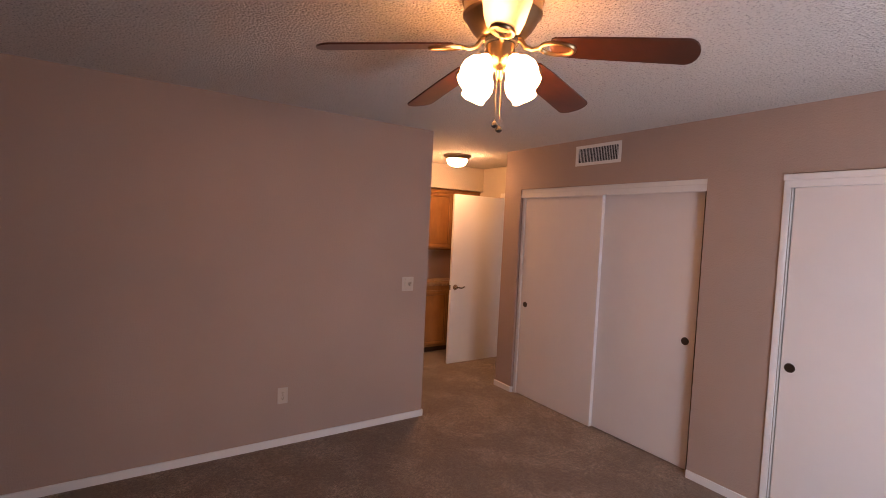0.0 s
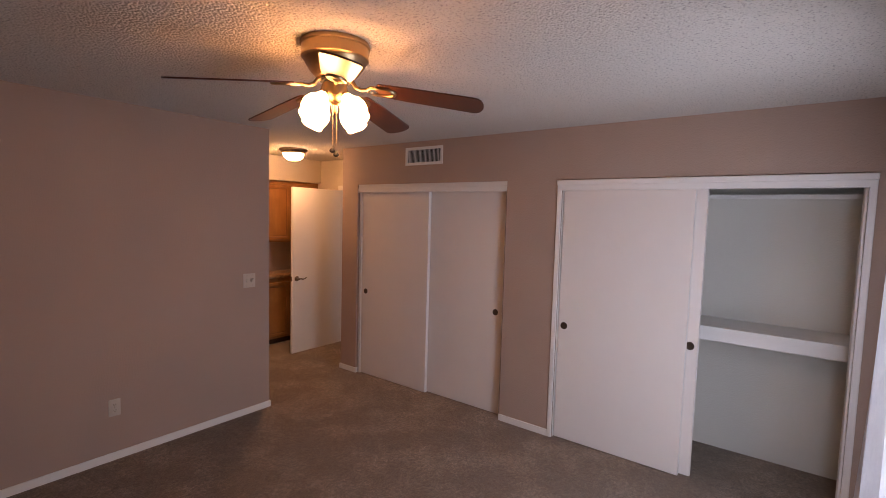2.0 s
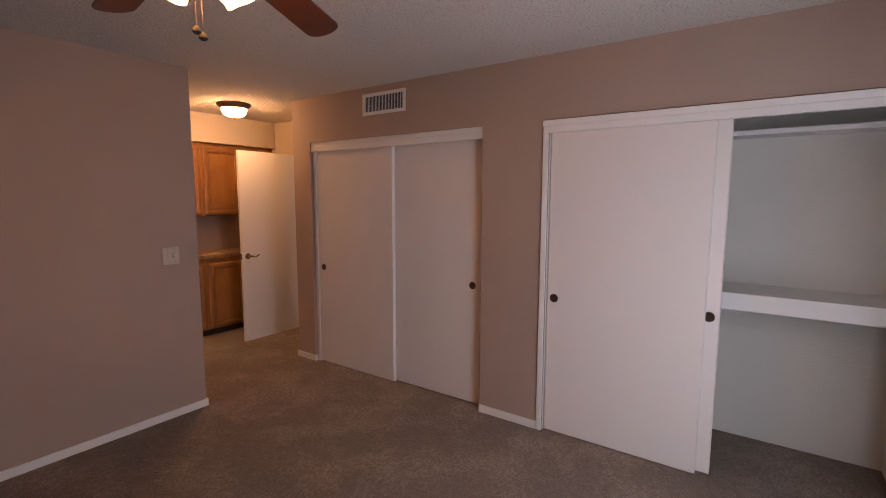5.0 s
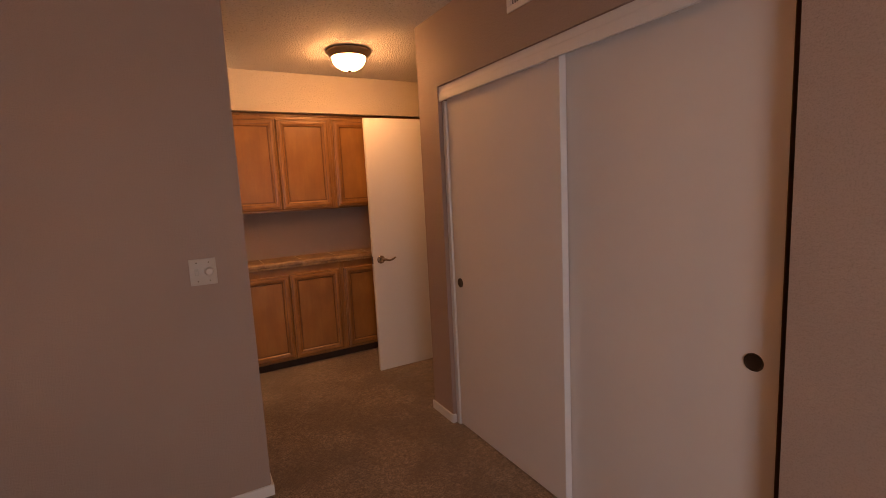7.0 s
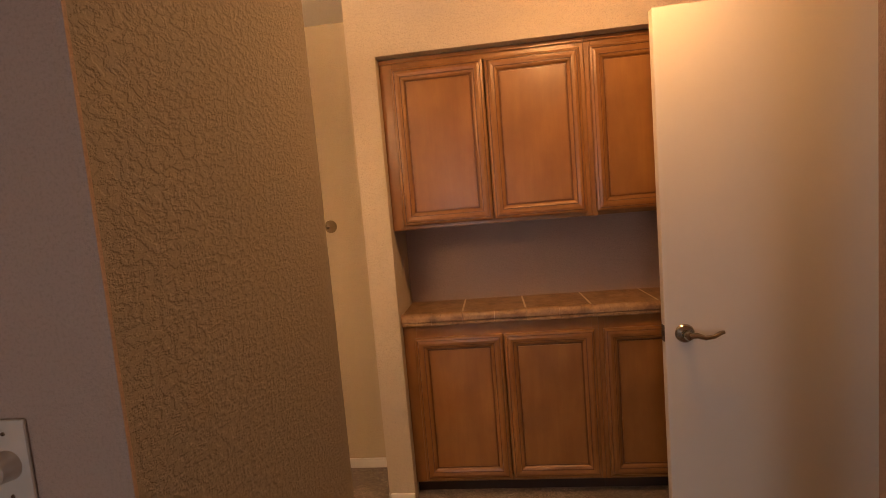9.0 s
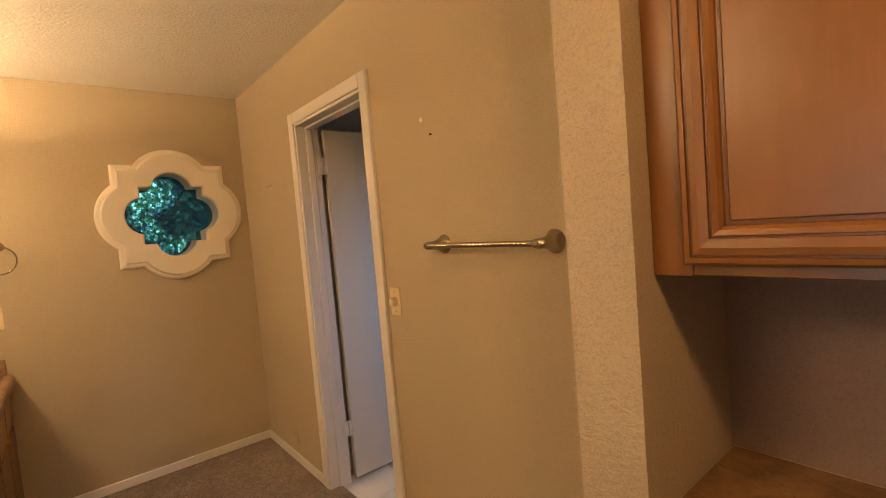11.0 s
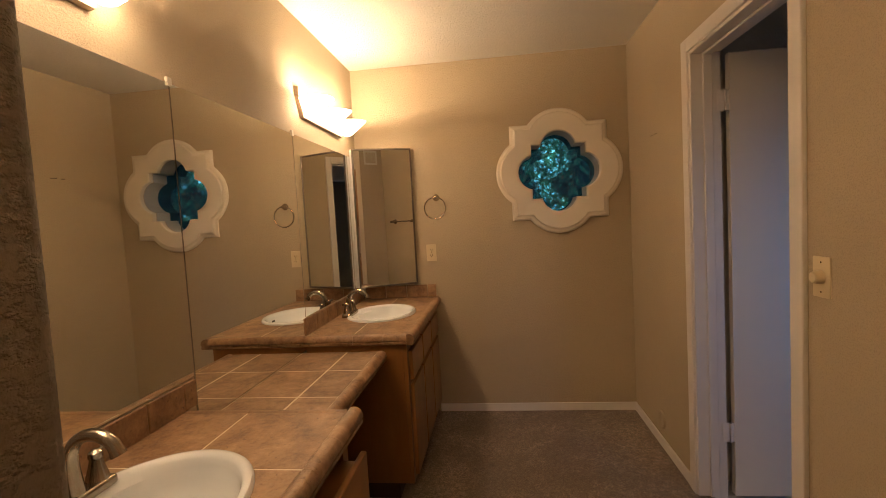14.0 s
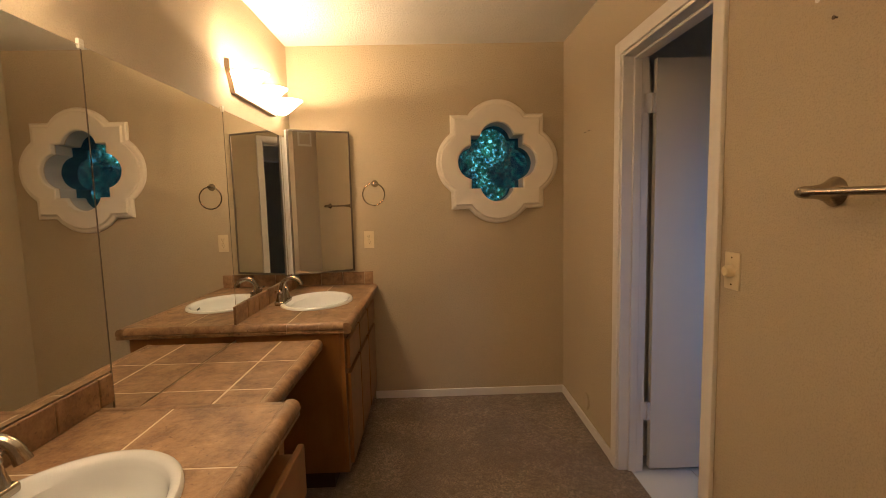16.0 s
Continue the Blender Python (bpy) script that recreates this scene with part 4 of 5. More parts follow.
for maker, what in ((wall_cabinet, "honey-stained maple wall cabinet with two moulded doors"), (base_cabinet, "honey-stained maple base cabinet with two moulded doors")):
    maker(0.001, 0.928, 0.056, what)
    maker(0.929, 1.813, 0.0195, what)


# ---- tiled counters ----
def tile_material():
    m, n, l, b = material("slate_brown_tile", (0.30, 0.17, 0.10), 0.42)
    v = coords(n, l)
    oi = n.new("ShaderNodeObjectInfo")
    c = ramp(n, l, noise_tex(n, l, v, 14, 8, 0.70), [(0.30, (0.125, 0.064, 0.034)), (0.48, (0.265, 0.155, 0.080)), (0.60, (0.35, 0.215, 0.115)), (0.74, (0.49, 0.325, 0.190))])
    spots = noise_tex(n, l, v, 75, 4, 0.65)
    c = mix(n, l, ramp(n, l, spots, [(0.60, (0, 0, 0)), (0.69, (0.65, 0.65, 0.65))]), c, (0.095, 0.045, 0.026))
    tone = n.new("ShaderNodeMapRange")
    tone.inputs["To Min"].default_value, tone.inputs["To Max"].default_value = 0.86, 1.12
    l.new(oi.outputs["Random"], tone.inputs["Value"])
    hsv = n.new("ShaderNodeHueSaturation")
    l.new(c, hsv.inputs["Color"])
    l.new(tone.outputs[0], hsv.inputs["Value"])
    l.new(hsv.outputs[0], b.inputs["Base Color"])
    first = bump(n, l, b, noise_tex(n, l, v, 13, 5, 0.6), 0.35, 0.006)
    bump(n, l, b, noise_tex(n, l, v, 95, 4, 0.7), 0.6, 0.003, first)
    return m


TILE = tile_material()
GROUT = simple("tan_grout", (0.70, 0.60, 0.46), 0.9, vary=0.12, scale=30, grain=0.3)
J = 0.0070
TIGHT = 0.0012      # joint against and between edge tiles


def cuts(a, b, first, size):
    """Joint places between a and b: one at first, then every size."""
    at = [a]
    k = first
    while k < b - 0.03:
        if k > a + 0.03:
            at.append(k)
        k += size
    return at + [b]


def plate_with_hole(a, b, z0, z1, hole):
    """A slab between two plan corners, with the cells inside an ellipse left out."""
    (xa, ya), (xb, yb) = a, b
    nx, ny = max(1, round((xb - xa) / 0.010)), max(1, round((yb - ya) / 0.010))
    bm = bmesh.new()
    vs = {}

    def at(i, j):
        if (i, j) not in vs:
            vs[i, j] = bm.verts.new((xa + (xb - xa) * i / nx, ya + (yb - ya) * j / ny, z1))
        return vs[i, j]

    for i in range(nx):
        for j in range(ny):
            x, y = xa + (xb - xa) * (i + 0.5) / nx, ya + (yb - ya) * (j + 0.5) / ny
            if ((x - hole[0]) / 0.250) ** 2 + ((y - hole[1]) / 0.200) ** 2 > 0.945 ** 2:
                bm.faces.new((at(i, j), at(i + 1, j), at(i + 1, j + 1), at(i, j + 1)))
    r = bmesh.ops.extrude_face_region(bm, geom=bm.faces[:])
    bmesh.ops.translate(bm, vec=(0, 0, z0 - z1), verts=[g for g in r["geom"] if isinstance(g, bmesh.types.BMVert)])
    return bm


def counter(label, x0, x1, y0, y1, top, ends, x_first, y_first, size=0.302, nose=0.036, apron=0.05, hole=None):
    """A tiled worktop: bed, field tiles, rounded edge tiles along the front (y1) and the named free ends."""
    c = thing("tiled_countertop", ((x0 + x1) / 2, (y0 + y1) / 2, top - 0.05), label, "countertop")
    s = 1 if y1 > y0 else -1
    fy = y1 - s * nose
    fx0 = x0 + (nose if "x0" in ends else 0)
    fx1 = x1 - (nose if "x1" in ends else 0)
    if hole:
        bed = plate_with_hole((x0 + 0.022, y0), (x1 - 0.022, y1 - 0.022), top - 0.045, top - 0.0010, hole)
    else:
        bed = boxes(((x0 + 0.004, y0, top - 0.045), (x1 - 0.004, y1 - s * 0.022, top - 0.0010)))
    part("bed", bed, GROUT, c, "tan grout bed")
    xs, ys = cuts(fx0, fx1, x_first, size), cuts(min(y0, fy), max(y0, fy), y_first, size)
    for xa, xb in zip(xs, xs[1:]):
        for ya, yb in zip(ys, ys[1:]):
            a = (xa + (TIGHT if xa == fx0 and "x0" in ends else J / 2), ya + (TIGHT if ya == fy else J / 2))
            b = (xb - (TIGHT if xb == fx1 and "x1" in ends else J / 2), yb - (TIGHT if yb == fy else J / 2))
            if hole and a[0] - 0.25 < hole[0] < b[0] + 0.25 and a[1] - 0.2 < hole[1] < b[1] + 0.2:
                bm = plate_with_hole(a, b, top - 0.012, top, hole)
            else:
                bm = boxes(((*a, top - 0.012), (*b, top + random.uniform(-0.0004, 0.0004))), bevel=0.002)
            part("tile", bm, TILE, c)

    def bull(a, b, along):
        """One rounded edge piece between two corners of the plan."""
        bm = bmesh.new()
        prof = [(0.0, 0.0), (0.0, -apron), (nose - 0.004, -apron), (nose - 0.0005, -apron + 0.004), (nose - 0.0005, -apron + 0.014), (nose - 0.004, -apron + 0.0155), (nose - 0.002, -apron + 0.018), (nose + 0.002, -apron + 0.022), (nose + 0.002, -0.022), (nose - 0.001, -0.011), (nose - 0.008, -0.003), (nose - 0.018, 0.0018), (nose - 0.028, 0.0014)]
        rings = []
        for q in (a, b):
            if along == "x":
                rings.append([bm.verts.new((q, fy + s * o, top + z)) for o, z in prof])
            else:
                e, base = (1, fx1) if along == "x1" else (-1, fx0)
                rings.append([bm.verts.new((base + e * o, q, top + z)) for o, z in prof])
        for i in range(len(prof)):
            j = (i + 1) % len(prof)
            bm.faces.new((rings[0][i], rings[0][j], rings[1][j], rings[1][i]))
        bm.faces.new(rings[0])
        bm.faces.new(rings[1])
        part("edge_tile", bm, TILE, c, smooth=True)

    ex = cuts(x0, x1, x_first - 0.15, size / 2)
    for xa, xb in zip(ex, ex[1:]):
        bull(xa + TIGHT / 2, xb - TIGHT / 2, "x")
    for e in ends:
        ey = cuts(min(y0, fy), max(y0, fy), y_first, size / 2)
        for ya, yb in zip(ey, ey[1:]):
            bull(ya + TIGHT / 2, yb - TIGHT / 2, e)
    return c


def splash(label, pieces, along, z0, z1):
    """A row of upright splash tiles: along x against the mirror wall, or along y against the end wall."""
    c = thing("tile_backsplash", (pieces[0], MIR_Y, z0) if along == "x" else (FAR_X, pieces[0], z0), label, "backsplash")
    for a, b in zip(pieces, pieces[1:]):
        lo, hi = min(a, b) + 0.002, max(a, b) - 0.002
        if along == "x":
            bm = boxes(((lo, MIR_Y + 0.004, z0), (hi, MIR_Y + 0.016, z1)), bevel=0.003, seg=2)
        else:
            bm = boxes(((FAR_X, lo, z0), (FAR_X + 0.012, hi, z1)), bevel=0.003, seg=2)
        part("tile", bm, TILE, c)
    return c


TOP = 0.842
NEAR_X, FARC_X = -1.122, -1.972
counter("brown slate-look tiled countertop with rounded edge, holding a sink", NEAR_X, -0.094, MIR_Y + 0.004, 0.637, TOP, ("x0",), -0.783, 0.302, hole=(-0.605, 0.345))
counter("lower brown tiled dressing counter between the vanities", FARC_X + 0.012, NEAR_X - 0.003, MIR_Y + 0.004, 0.502, 0.77, (), -1.68, 0.314, size=0.29)
counter("brown slate-look tiled countertop in the corner, holding a sink", FAR_X + 0.001, FARC_X, MIR_Y + 0.004, 0.637, TOP, ("x1",), -2.315, 0.336, hole=(-2.500, 0.354))
counter("brown tiled countertop on the built-in cabinets", 0.001, 1.813, 1.979, 1.650, 0.940, (), 0.298, 1.97, apron=0.056)
splash("brown tile backsplash under the mirror", [-0.094, -0.20, -0.35, -0.50, -0.65, -0.80, -0.95, -1.098, -1.155], "x", TOP + 0.001, 0.926)
splash("brown tile backsplash in the corner", [-1.99, -2.14, -2.29, -2.44, -2.59, -2.74, -2.89, FAR_X + 0.014], "x", TOP + 0.001, 0.930)
splash("brown tile backsplash on the end wall", [MIR_Y + 0.017, 0.25, 0.40, 0.55, 0.612], "y", TOP + 0.001, 0.930)


# ---- vanity cabinets ----
def slab(bm, m, w, h):
    box(bm, (-w / 2, 0, -h / 2), (w / 2, 0.019, h / 2), 0.005, 3, at=m)
    return bm


def vanity_cabinet(x0, x1, label, pulled=0.0):
    """A sink base: body, two drawer fronts over two doors, facing +y."""
    c = thing("vanity_cabinet", ((x0 + x1) / 2, 0.35, 0.0), label, "cabinet", "vanity cabinets")
    part("side_panel", boxes(((x0, MIR_Y + 0.005, 0.09), (x0 + 0.018, 0.575, TOP - 0.047))), WOOD, c)
    part("side_panel", boxes(((x1 - 0.018, MIR_Y + 0.005, 0.09), (x1, 0.575, TOP - 0.047))), WOOD, c)
    part("back_panel", boxes(((x0 + 0.018, MIR_Y + 0.005, 0.09), (x1 - 0.018, MIR_Y + 0.012, TOP - 0.047))), WOOD, c)
    part("bottom_panel", boxes(((x0 + 0.018, MIR_Y + 0.012, 0.09), (x1 - 0.018, 0.575, 0.108))), WOOD, c)
    part("toe_kick", boxes(((x0 + 0.002, MIR_Y + 0.005, 0.0), (x1 - 0.002, 0.52, 0.0895))), KICK, c, "recessed toe kick, coloured dark for its shade")
    part("face_frame", boxes(((x0, 0.5755, 0.09), (x0 + 0.04, 0.594, TOP - 0.052)), ((x1 - 0.04, 0.5755, 0.09), (x1, 0.594, TOP - 0.052)), ((x0 + 0.04, 0.5755, 0.09), (x1 - 0.04, 0.594, 0.13)), ((x0 + 0.04, 0.5755, 0.745), (x1 - 0.04, 0.594, TOP - 0.052)), ((x0 + 0.04, 0.5755, 0.565), (x1 - 0.04, 0.594, 0.60))), WOOD, c)
    n = 3
    w = (x1 - x0 - 0.05) / n
    for k in range(n):
        x = x0 + 0.025 + w * (k + 0.5)
        out = pulled if k == 0 else 0.0
        front = part("drawer_front", slab(bmesh.new(), pose(x, 0.5945 + out, 0.672), w - 0.022, 0.145), WOOD_H, c, "slab drawer front with rounded edge")
        if out:
            part("drawer_box", boxes(((x - w / 2 + 0.03, 0.30, 0.615), (x + w / 2 - 0.03, 0.594 + out, 0.725)), bevel=0.002), WOOD_H, front, "plain wooden drawer box")
        part("door", slab(bmesh.new(), pose(x, 0.5945, 0.345), w - 0.022, 0.46), WOOD, c, "slab door with rounded edge")
    return c


vanity_cabinet(NEAR_X + 0.028, -0.094, "stained maple vanity cabinet with one drawer pulled out", 0.050)
vanity_cabinet(FAR_X + 0.003, FARC_X - 0.030, "stained maple vanity cabinet in the corner")


# ---- sinks and faucets ----
def sink(cx, cy):
    """An oval drop-in basin: rolled rim, bowl, overflow slots and drain."""
    t = thing("sink", (cx, cy, TOP), "white oval drop-in porcelain sink, set in tiled counter", "sink", "bathroom sinks")
    bm = bmesh.new()
    rx, ry, n = 0.250, 0.200, 56
    prof = [(1.0, 0.0005), (0.995, 0.008), (0.97, 0.013), (0.93, 0.014), (0.89, 0.011), (0.865, 0.004), (0.85, -0.010), (0.82, -0.040), (0.74, -0.075), (0.58, -0.098), (0.34, -0.108), (0.09, -0.110)]
    rings = []
    for f, h in prof:
        rings.append([bm.verts.new((cx + rx * f * math.cos(2 * math.pi * i / n), cy + 0.02 * (1 - f) + ry * f * math.sin(2 * math.pi * i / n) * (1 if f > 0.86 or math.sin(2 * math.pi * i / n) > 0 else 0.86), TOP + h)) for i in range(n)])
    for a, b in zip(rings, rings[1:]):
        for i in range(n):
            bm.faces.new((a[i], a[(i + 1) % n], b[(i + 1) % n], b[i]))
    bm.faces.new(rings[-1])
    part("basin", bm, PORCELAIN, t, smooth=True)
    bm = bmesh.new()
    lathe(bm, [(0.0, -0.107), (0.014, -0.1068), (0.019, -0.1075), (0.021, -0.1095)], pose(cx, cy + 0.018, TOP), 24, cap=False)
    part("drain", bm, NICKEL, t, "nickel drain", smooth=True)
    bm = bmesh.new()
    for k in (-1, 0, 1):
        box(bm, (cx - 0.004 + 0.014 * k, cy + 0.1615, TOP - 0.032), (cx + 0.004 + 0.014 * k, cy + 0.1635, TOP - 0.020), 0.0008)
    part("overflow", bm, BLACK, t, "black inserts standing in for shaded overflow slots")
    return t


def faucet(cx, cy):
    """A centreset faucet: base bar, curved spout, two lever cones; the spout reaches towards +y."""
    z = TOP + 0.012
    t = thing("faucet", (cx, cy, z), "brushed nickel two-handle centreset faucet behind the sink", "faucet", "bathroom faucets")
    part("base", boxes(((cx - 0.082, cy - 0.026, z - 0.011), (cx + 0.082, cy + 0.026, z + 0.012)), bevel=0.008, seg=3), NICKEL, t, smooth=True)
    bm = bmesh.new()
    pts = [(0, 0.0, 0.008), (0, -0.004, 0.050), (0, -0.002, 0.088), (0, 0.012, 0.116), (0, 0.038, 0.132), (0, 0.068, 0.132), (0, 0.094, 0.118), (0, 0.108, 0.092)]
    fine = []
    for k in range(len(pts) - 1):
        p0, p1, p2, p3 = (Vector(pts[max(0, min(len(pts) - 1, k + o))]) for o in (-1, 0, 1, 2))
        for q in range(4):
            u = q / 4
            fine.append(0.5 * (2 * p1 + (p2 - p0) * u + (2 * p0 - 5 * p1 + 4 * p2 - p3) * u * u + (3 * p1 - p0 - 3 * p2 + p3) * u ** 3))
    fine.append(Vector(pts[-1]))
    rad = [0.021 - 0.008 * min(1, k / 10) + (0.002 if k > len(fine) - 3 else 0) for k in range(len(fine))]
    sweep(bm, [p + Vector((cx, cy, z)) for p in fine], rad, 18)
    part("spout", bm, NICKEL, t, smooth=True)
    for s in (-1, 1):
        bm = bmesh.new()
        lathe(bm, [(0.0, 0.010), (0.023, 0.010), (0.021, 0.020), (0.015, 0.040), (0.0115, 0.056), (0.014, 0.060), (0.013, 0.070), (0.006, 0.076), (0.0, 0.077)], pose(cx + s * 0.055, cy, z), 24)
        h = part("handle", bm, NICKEL, t, "cone handle", smooth=True)
        bm = bmesh.new()
        sweep(bm, [(cx + s * 0.058, cy, z + 0.065), (cx + s * 0.075, cy - 0.004, z + 0.069), (cx + s * 0.098, cy - 0.008, z + 0.071)], [0.005, 0.0045, 0.0065], 10)
        part("lever", bm, NICKEL, h, smooth=True)
    return t


sink(-0.605, 0.345)
faucet(-0.645, 0.180)
sink(-2.500, 0.354)
faucet(-2.470, 0.168)

# ---- mirrors ----
MZ = 1.836
EDGE = simple("mirror_edge_grey", (0.24, 0.20, 0.15), 0.4, 0.2)


def wall_mirror(x0, x1, z0, label):
    t = thing("wall_mirror", ((x0 + x1) / 2, MIR_Y + 0.004, z0), label, "mirror", "vanity mirrors")
    part("backing", boxes(((x0, MIR_Y + 0.004, z0), (x1, MIR_Y + 0.0085, MZ))), EDGE, t, "grey polished edge")
    part("glass", boxes(((x0 + 0.0015, MIR_Y + 0.0086, z0 + 0.0015), (x1 - 0.0015, MIR_Y + 0.0100, MZ - 0.0015))), MIRROR_MAT, t)
    return t


wall_mirror(-1.157, -0.094, 0.930, "frameless plate mirror above the vanity backsplash")
wall_mirror(-2.010, -1.160, 0.7725, "frameless plate mirror reaching down to low counter")
wall_mirror(FAR_X + 0.015, -2.013, 0.934, "frameless plate mirror in the vanity corner")
for x in (-1.1585, -2.0115):
    t = thing("mirror_clip", (x, MIR_Y + 0.01, MZ), "clear plastic mirror clip at the top seam", "mirror clip", "mirror clips")
    part("body", boxes(((x - 0.010, MIR_Y + 0.004, MZ + 0.0005), (x + 0.010, MIR_Y + 0.0145, MZ + 0.016)), ((x - 0.010, MIR_Y + 0.0102, MZ - 0.012), (x + 0.010, MIR_Y + 0.0145, MZ + 0.001)), bevel=0.002, seg=2), simple("clip_plastic", (0.75, 0.70, 0.60), 0.25), t)

# medicine cabinet, its mirrored door ajar
med = thing("medicine_cabinet", (FAR_X, 0.29, 0.945), "corner medicine cabinet with a mirrored door standing ajar", "medicine cabinet")
part("body", boxes(((FAR_X, 0.100, 0.945), (FAR_X + 0.012, 0.480, 0.957)), ((FAR_X, 0.100, 1.871), (FAR_X + 0.012, 0.480, 1.883)), ((FAR_X, 0.100, 0.957), (FAR_X + 0.012, 0.112, 1.871)), ((FAR_X, 0.468, 0.957), (FAR_X + 0.012, 0.480, 1.871))), TRIM, med, "white metal cabinet rim")
part("side_panel", boxes(((FAR_X + 0.0125, 0.0945, 0.946), (FAR_X + 0.160, 0.1095, 1.882)), bevel=0.001), TRIM, med, "cream side panel against the mirror")
DM = pose(FAR_X + 0.016, 0.484, 1.414, 0, 0, -90 + 22.0)
bm = box(bmesh.new(), (0.0, 0.0, -0.470), (0.405, 0.014, 0.470), 0.002, at=DM)
md = part("door", bm, TRIM, med, "white backed door")
bm = bmesh.new()
for a, b in (((0.0, 0.0142, -0.470), (0.405, 0.0215, -0.458)), ((0.0, 0.0142, 0.458), (0.405, 0.0215, 0.470)), ((0.0, 0.0142, -0.458), (0.012, 0.0215, 0.458)), ((0.393, 0.0142, -0.458), (0.405, 0.0215, 0.458))):
    box(bm, a, b, 0.002, at=DM)
part("door_frame", bm, simple("pewter_frame", (0.23, 0.20, 0.17), 0.35, 0.9), md, "dark pewter frame")
part("mirror", box(bmesh.new(), (0.012, 0.0142, -0.458), (0.393, 0.0180, 0.458), at=DM), MIRROR_MAT, md)


# ---- towel ring, towel bar, wall marks ----
def escutcheon(bm, m, reach=0.05, r=0.026):
    lathe(bm, [(0.0, 0.0), (r, 0.0), (r, 0.004), (r * 0.86, 0.010), (0.013, 0.020), (0.0095, 0.030), (0.0095, reach), (0.0, reach + 0.001)], m, 30)


t = thing("towel_ring", (FAR_X, 0.645, 1.535), "brushed nickel towel ring on the end wall", "towel ring")
bm = bmesh.new()
escutcheon(bm, pose(FAR_X, 0.645, 1.535, 0, 90, 0), 0.048, 0.024)
part("post", bm, NICKEL, t, smooth=True)
bm = bmesh.new()
sweep(bm, [(FAR_X + 0.042, 0.640 + 0.074 * math.cos(2 * math.pi * i / 44), 1.462 + 0.074 * math.sin(2 * math.pi * i / 44)) for i in range(44)], 0.0042, 10, closed=True)
part("ring", bm, NICKEL, t, smooth=True)

t = thing("towel_bar", (-0.64, TOW_Y, 1.392), "brushed nickel towel bar on the tan wall", "towel bar")
for x in (-0.878, -0.402):
    bm = bmesh.new()
    lathe(bm, [(0.0, 0.0), (0.034, 0.0), (0.0345, 0.003), (0.031, 0.008), (0.0235, 0.020), (0.0175, 0.036), (0.0150, 0.052), (0.0145, 0.066), (0.0125, 0.078), (0.008, 0.084), (0.0, 0.085)], pose(x, TOW_Y, 1.392, 90, 0, 0), 32)
    lathe(bm, [(0.0, -0.024), (0.008, -0.023), (0.0125, -0.014), (0.0145, 0.0), (0.0125, 0.014), (0.008, 0.023), (0.0, 0.024)], pose(x, TOW_Y - 0.070, 1.392, 0, 90, 0), 22)
    part("post", bm, NICKEL, t, smooth=True)
bm = bmesh.new()
sweep(bm, [(-0.880, TOW_Y - 0.070, 1.392), (-0.400, TOW_Y - 0.070, 1.392)], 0.0088, 16)
part("bar", bm, NICKEL, t, smooth=True)

t = thing("wall_bumper", (-2.545, TOW_Y, 0.165), "round painted cover plate low on the wall", "cover plate")
bm = bmesh.new()
lathe(bm, [(0.0, 0.006), (0.034, 0.006), (0.040, 0.010), (0.046, 0.009), (0.050, 0.004), (0.051, 0.0)], pose(-2.545, TOW_Y, 0.165, 90, 0, 0), 32)
part("disc", bm, WALL_BATH, t, smooth=True)
t = thing("wall_nail", (-0.898, TOW_Y, 1.78), "small dark nail stuck in the wall", "nail")
bm = bmesh.new()
lathe(bm, [(0.0, 0.010), (0.0045, 0.010), (0.0045, 0.008), (0.002, 0.007), (0.002, 0.0)], pose(-0.898, TOW_Y, 1.78, 90, 0, 0), 10)
part("head", bm, BRONZE, t)
t = thing("wall_patch", (-0.955, TOW_Y, 1.843), "small white filler patch on the wall", "filler patch")
bm = bmesh.new()
lathe(bm, [(0.0, 0.0015), (0.006, 0.0012), (0.009, 0.0)], pose(-0.955, TOW_Y, 1.843, 90, 0, 0), 11)
part("spot", bm, TRIM, t)
for x, w in ((-2.60, 0.035), (-2.535, 0.045)):
    t = thing("wall_scratch", (x, TOW_Y, 1.785), "short dark scratch in the wall paint", "scratch", "wall scratches")
    part("groove", box(bmesh.new(), (-w / 2, -0.0012, -0.0022), (w / 2, 0.001, 0.0022), 0.0005, at=pose(x, TOW_Y, 1.785, 0, 4, 0)), BRONZE, t)


# ---- vanity light ----
VZ = 1.986
BOWL = glow("frosted_bowl_glass", WARM_VANITY, VANITY_GLOW)
BULB = glow("lamp_bulb", WARM_VANITY, BULB_GLOW)
PLATE_BRONZE = simple("brushed_bronze_plate", (0.40, 0.31, 0.22), 0.42, 0.6)


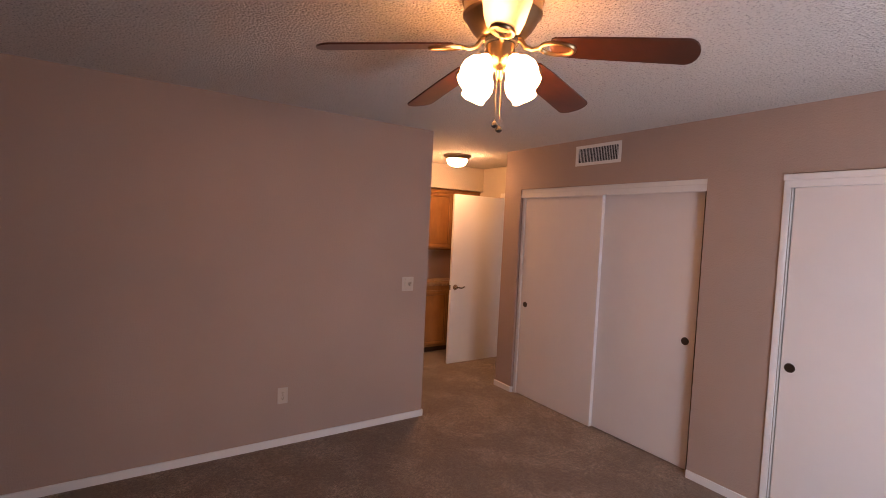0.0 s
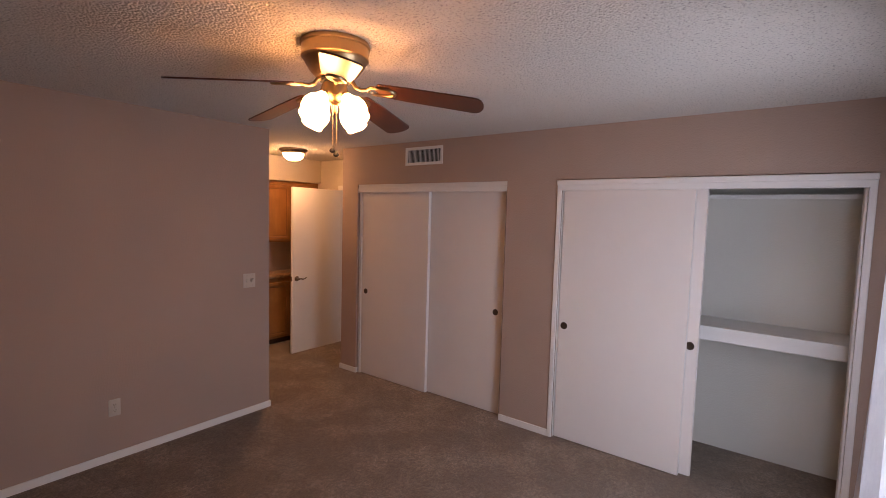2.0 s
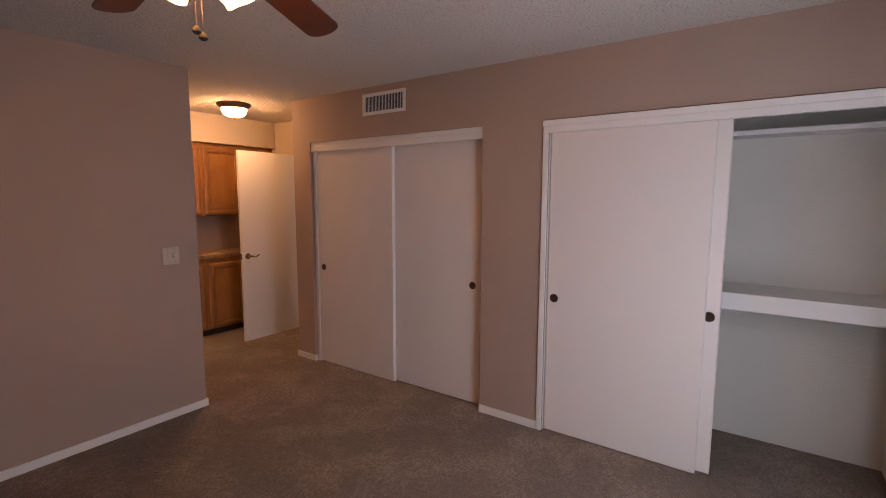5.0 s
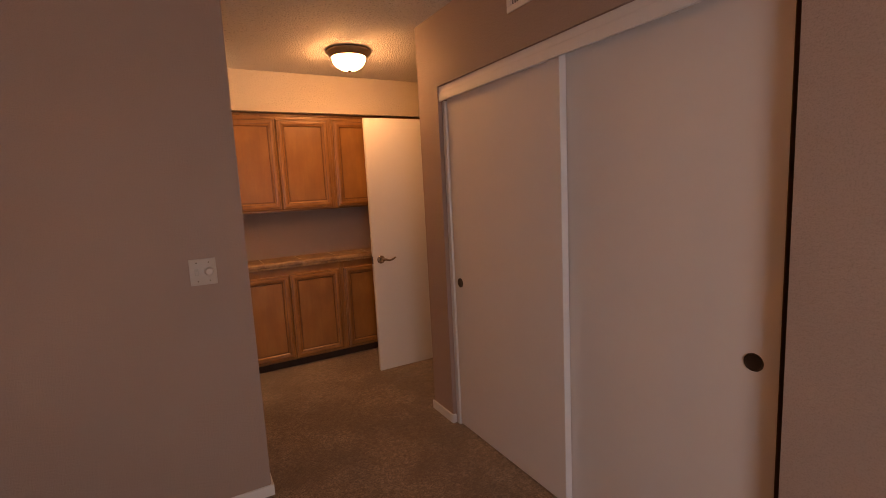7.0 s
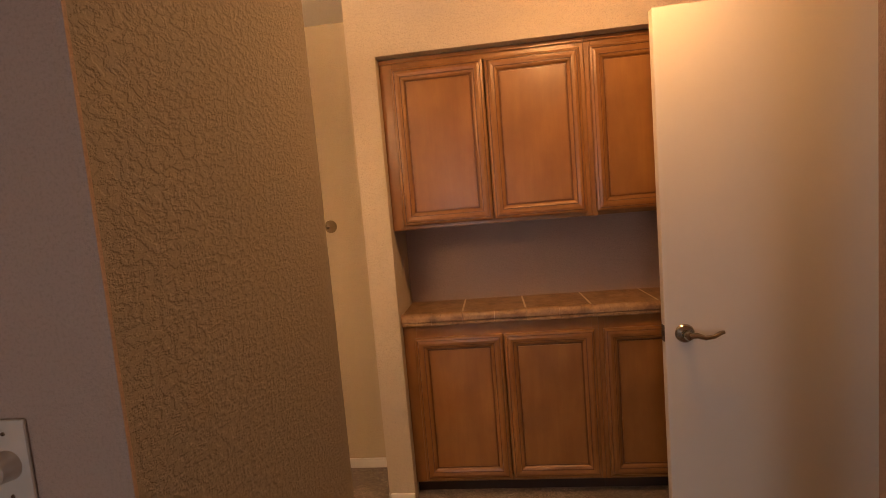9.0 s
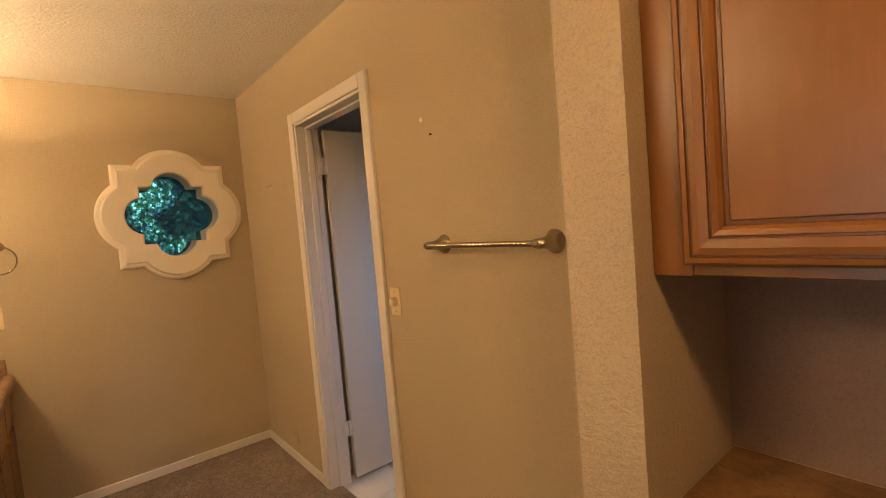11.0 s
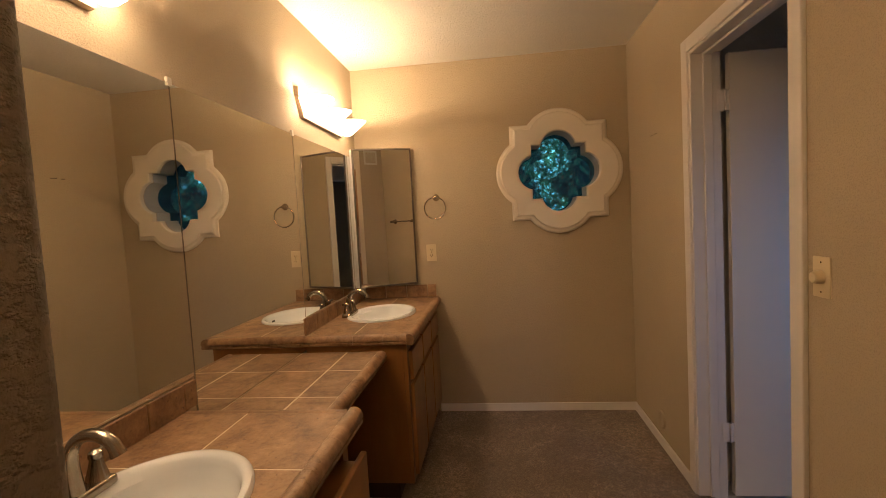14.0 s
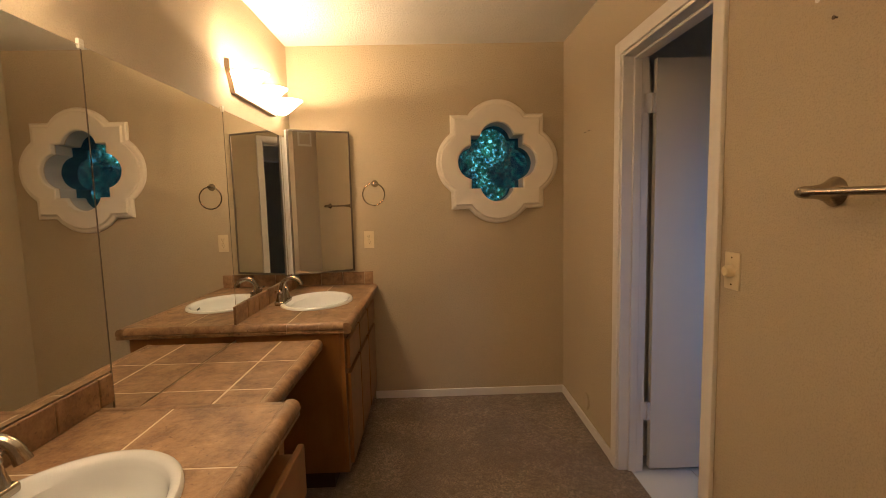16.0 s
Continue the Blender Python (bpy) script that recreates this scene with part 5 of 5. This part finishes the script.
def vanity_light(xc, label):
    """A bar plate with three upward glass bowls and their bulbs."""
    y = MIR_Y + 0.096
    t = thing("vanity_light", (xc, MIR_Y + 0.004, VZ), label, "wall light", "vanity lights")
    bm = bmesh.new()
    prof = [(-0.35, 0.098), (0.35, 0.098), (0.35, 0.056), (0.30, -0.052), (-0.30, -0.052), (-0.35, 0.056)]
    back = [bm.verts.new((xc + a, MIR_Y + 0.004, VZ + b)) for a, b in prof]
    front = [bm.verts.new((xc + a * 0.99, MIR_Y + 0.026, VZ + 0.02 + (b - 0.02) * 0.96)) for a, b in prof]
    for k in range(6):
        bm.faces.new((back[k], back[(k + 1) % 6], front[(k + 1) % 6], front[k]))
    bm.faces.new(back)
    bm.faces.new(front[::-1])
    part("back_plate", bm, PLATE_BRONZE, t, "brushed bronze back plate")
    for x in (xc - 0.29, xc, xc + 0.29):
        bm = bmesh.new()
        sweep(bm, [(x, MIR_Y + 0.022, VZ - 0.018), (x, y - 0.036, VZ - 0.016)], 0.008, 10)
        part("arm", bm, PLATE_BRONZE, t, smooth=True)
        bm = bmesh.new()
        lathe(bm, [(0.0, -0.050), (0.014, -0.049), (0.026, -0.044), (0.046, -0.022), (0.068, 0.008), (0.088, 0.034), (0.085, 0.034), (0.065, 0.010), (0.043, -0.019), (0.024, -0.039), (0.0, -0.045)], pose(x, y, VZ + 0.005), 44, cap=False)
        for v in bm.verts:
            v.co.y += 0.42 * (v.co.z - VZ - 0.039)
        s = part("shade", bm, BOWL, t, "frosted glass bowl shade, lit", smooth=True)
        bm = bmesh.new()
        lathe(bm, [(0.089, 0.0335), (0.0895, 0.0365), (0.0845, 0.0365), (0.0845, 0.0335), (0.089, 0.0335)], pose(x, y, VZ + 0.005), 44, cap=False)
        part("rim", bm, PLATE_BRONZE, s, "thin bronze rim", smooth=True)
        bm = bmesh.new()
        bmesh.ops.create_icosphere(bm, subdivisions=2, radius=0.0125, matrix=pose(x, y, VZ + 0.029))
        part("bulb", bm, BULB, t, "glowing bulb", smooth=True)
    return t


vanity_light(-2.43, "three-bowl bronze vanity light in the corner, lit")
vanity_light(-0.60, "three-bowl bronze vanity light above first sink, lit")

# ---- water closet floor ----
wf = structure("floor_tiles", boxes(((FAR_X, TOW_Y + 0.061, -0.1), (-0.5, 3.5, -0.004))), simple("white_grout", (0.5, 0.5, 0.5), 0.8), "white square floor tiles in the water closet", "tile floor")
WTILE = simple("white_floor_tile", (0.72, 0.73, 0.74), 0.25, vary=0.05, scale=6)
for i in range(8):
    for j in range(5):
        xa, ya = FAR_X + 0.31 * i, TOW_Y + 0.062 + 0.31 * j
        part("tile", boxes(((xa + 0.002, ya + 0.002, -0.006), (min(xa + 0.308, -0.502), min(ya + 0.308, 3.498), 0.002)), bevel=0.0015), WTILE, wf)
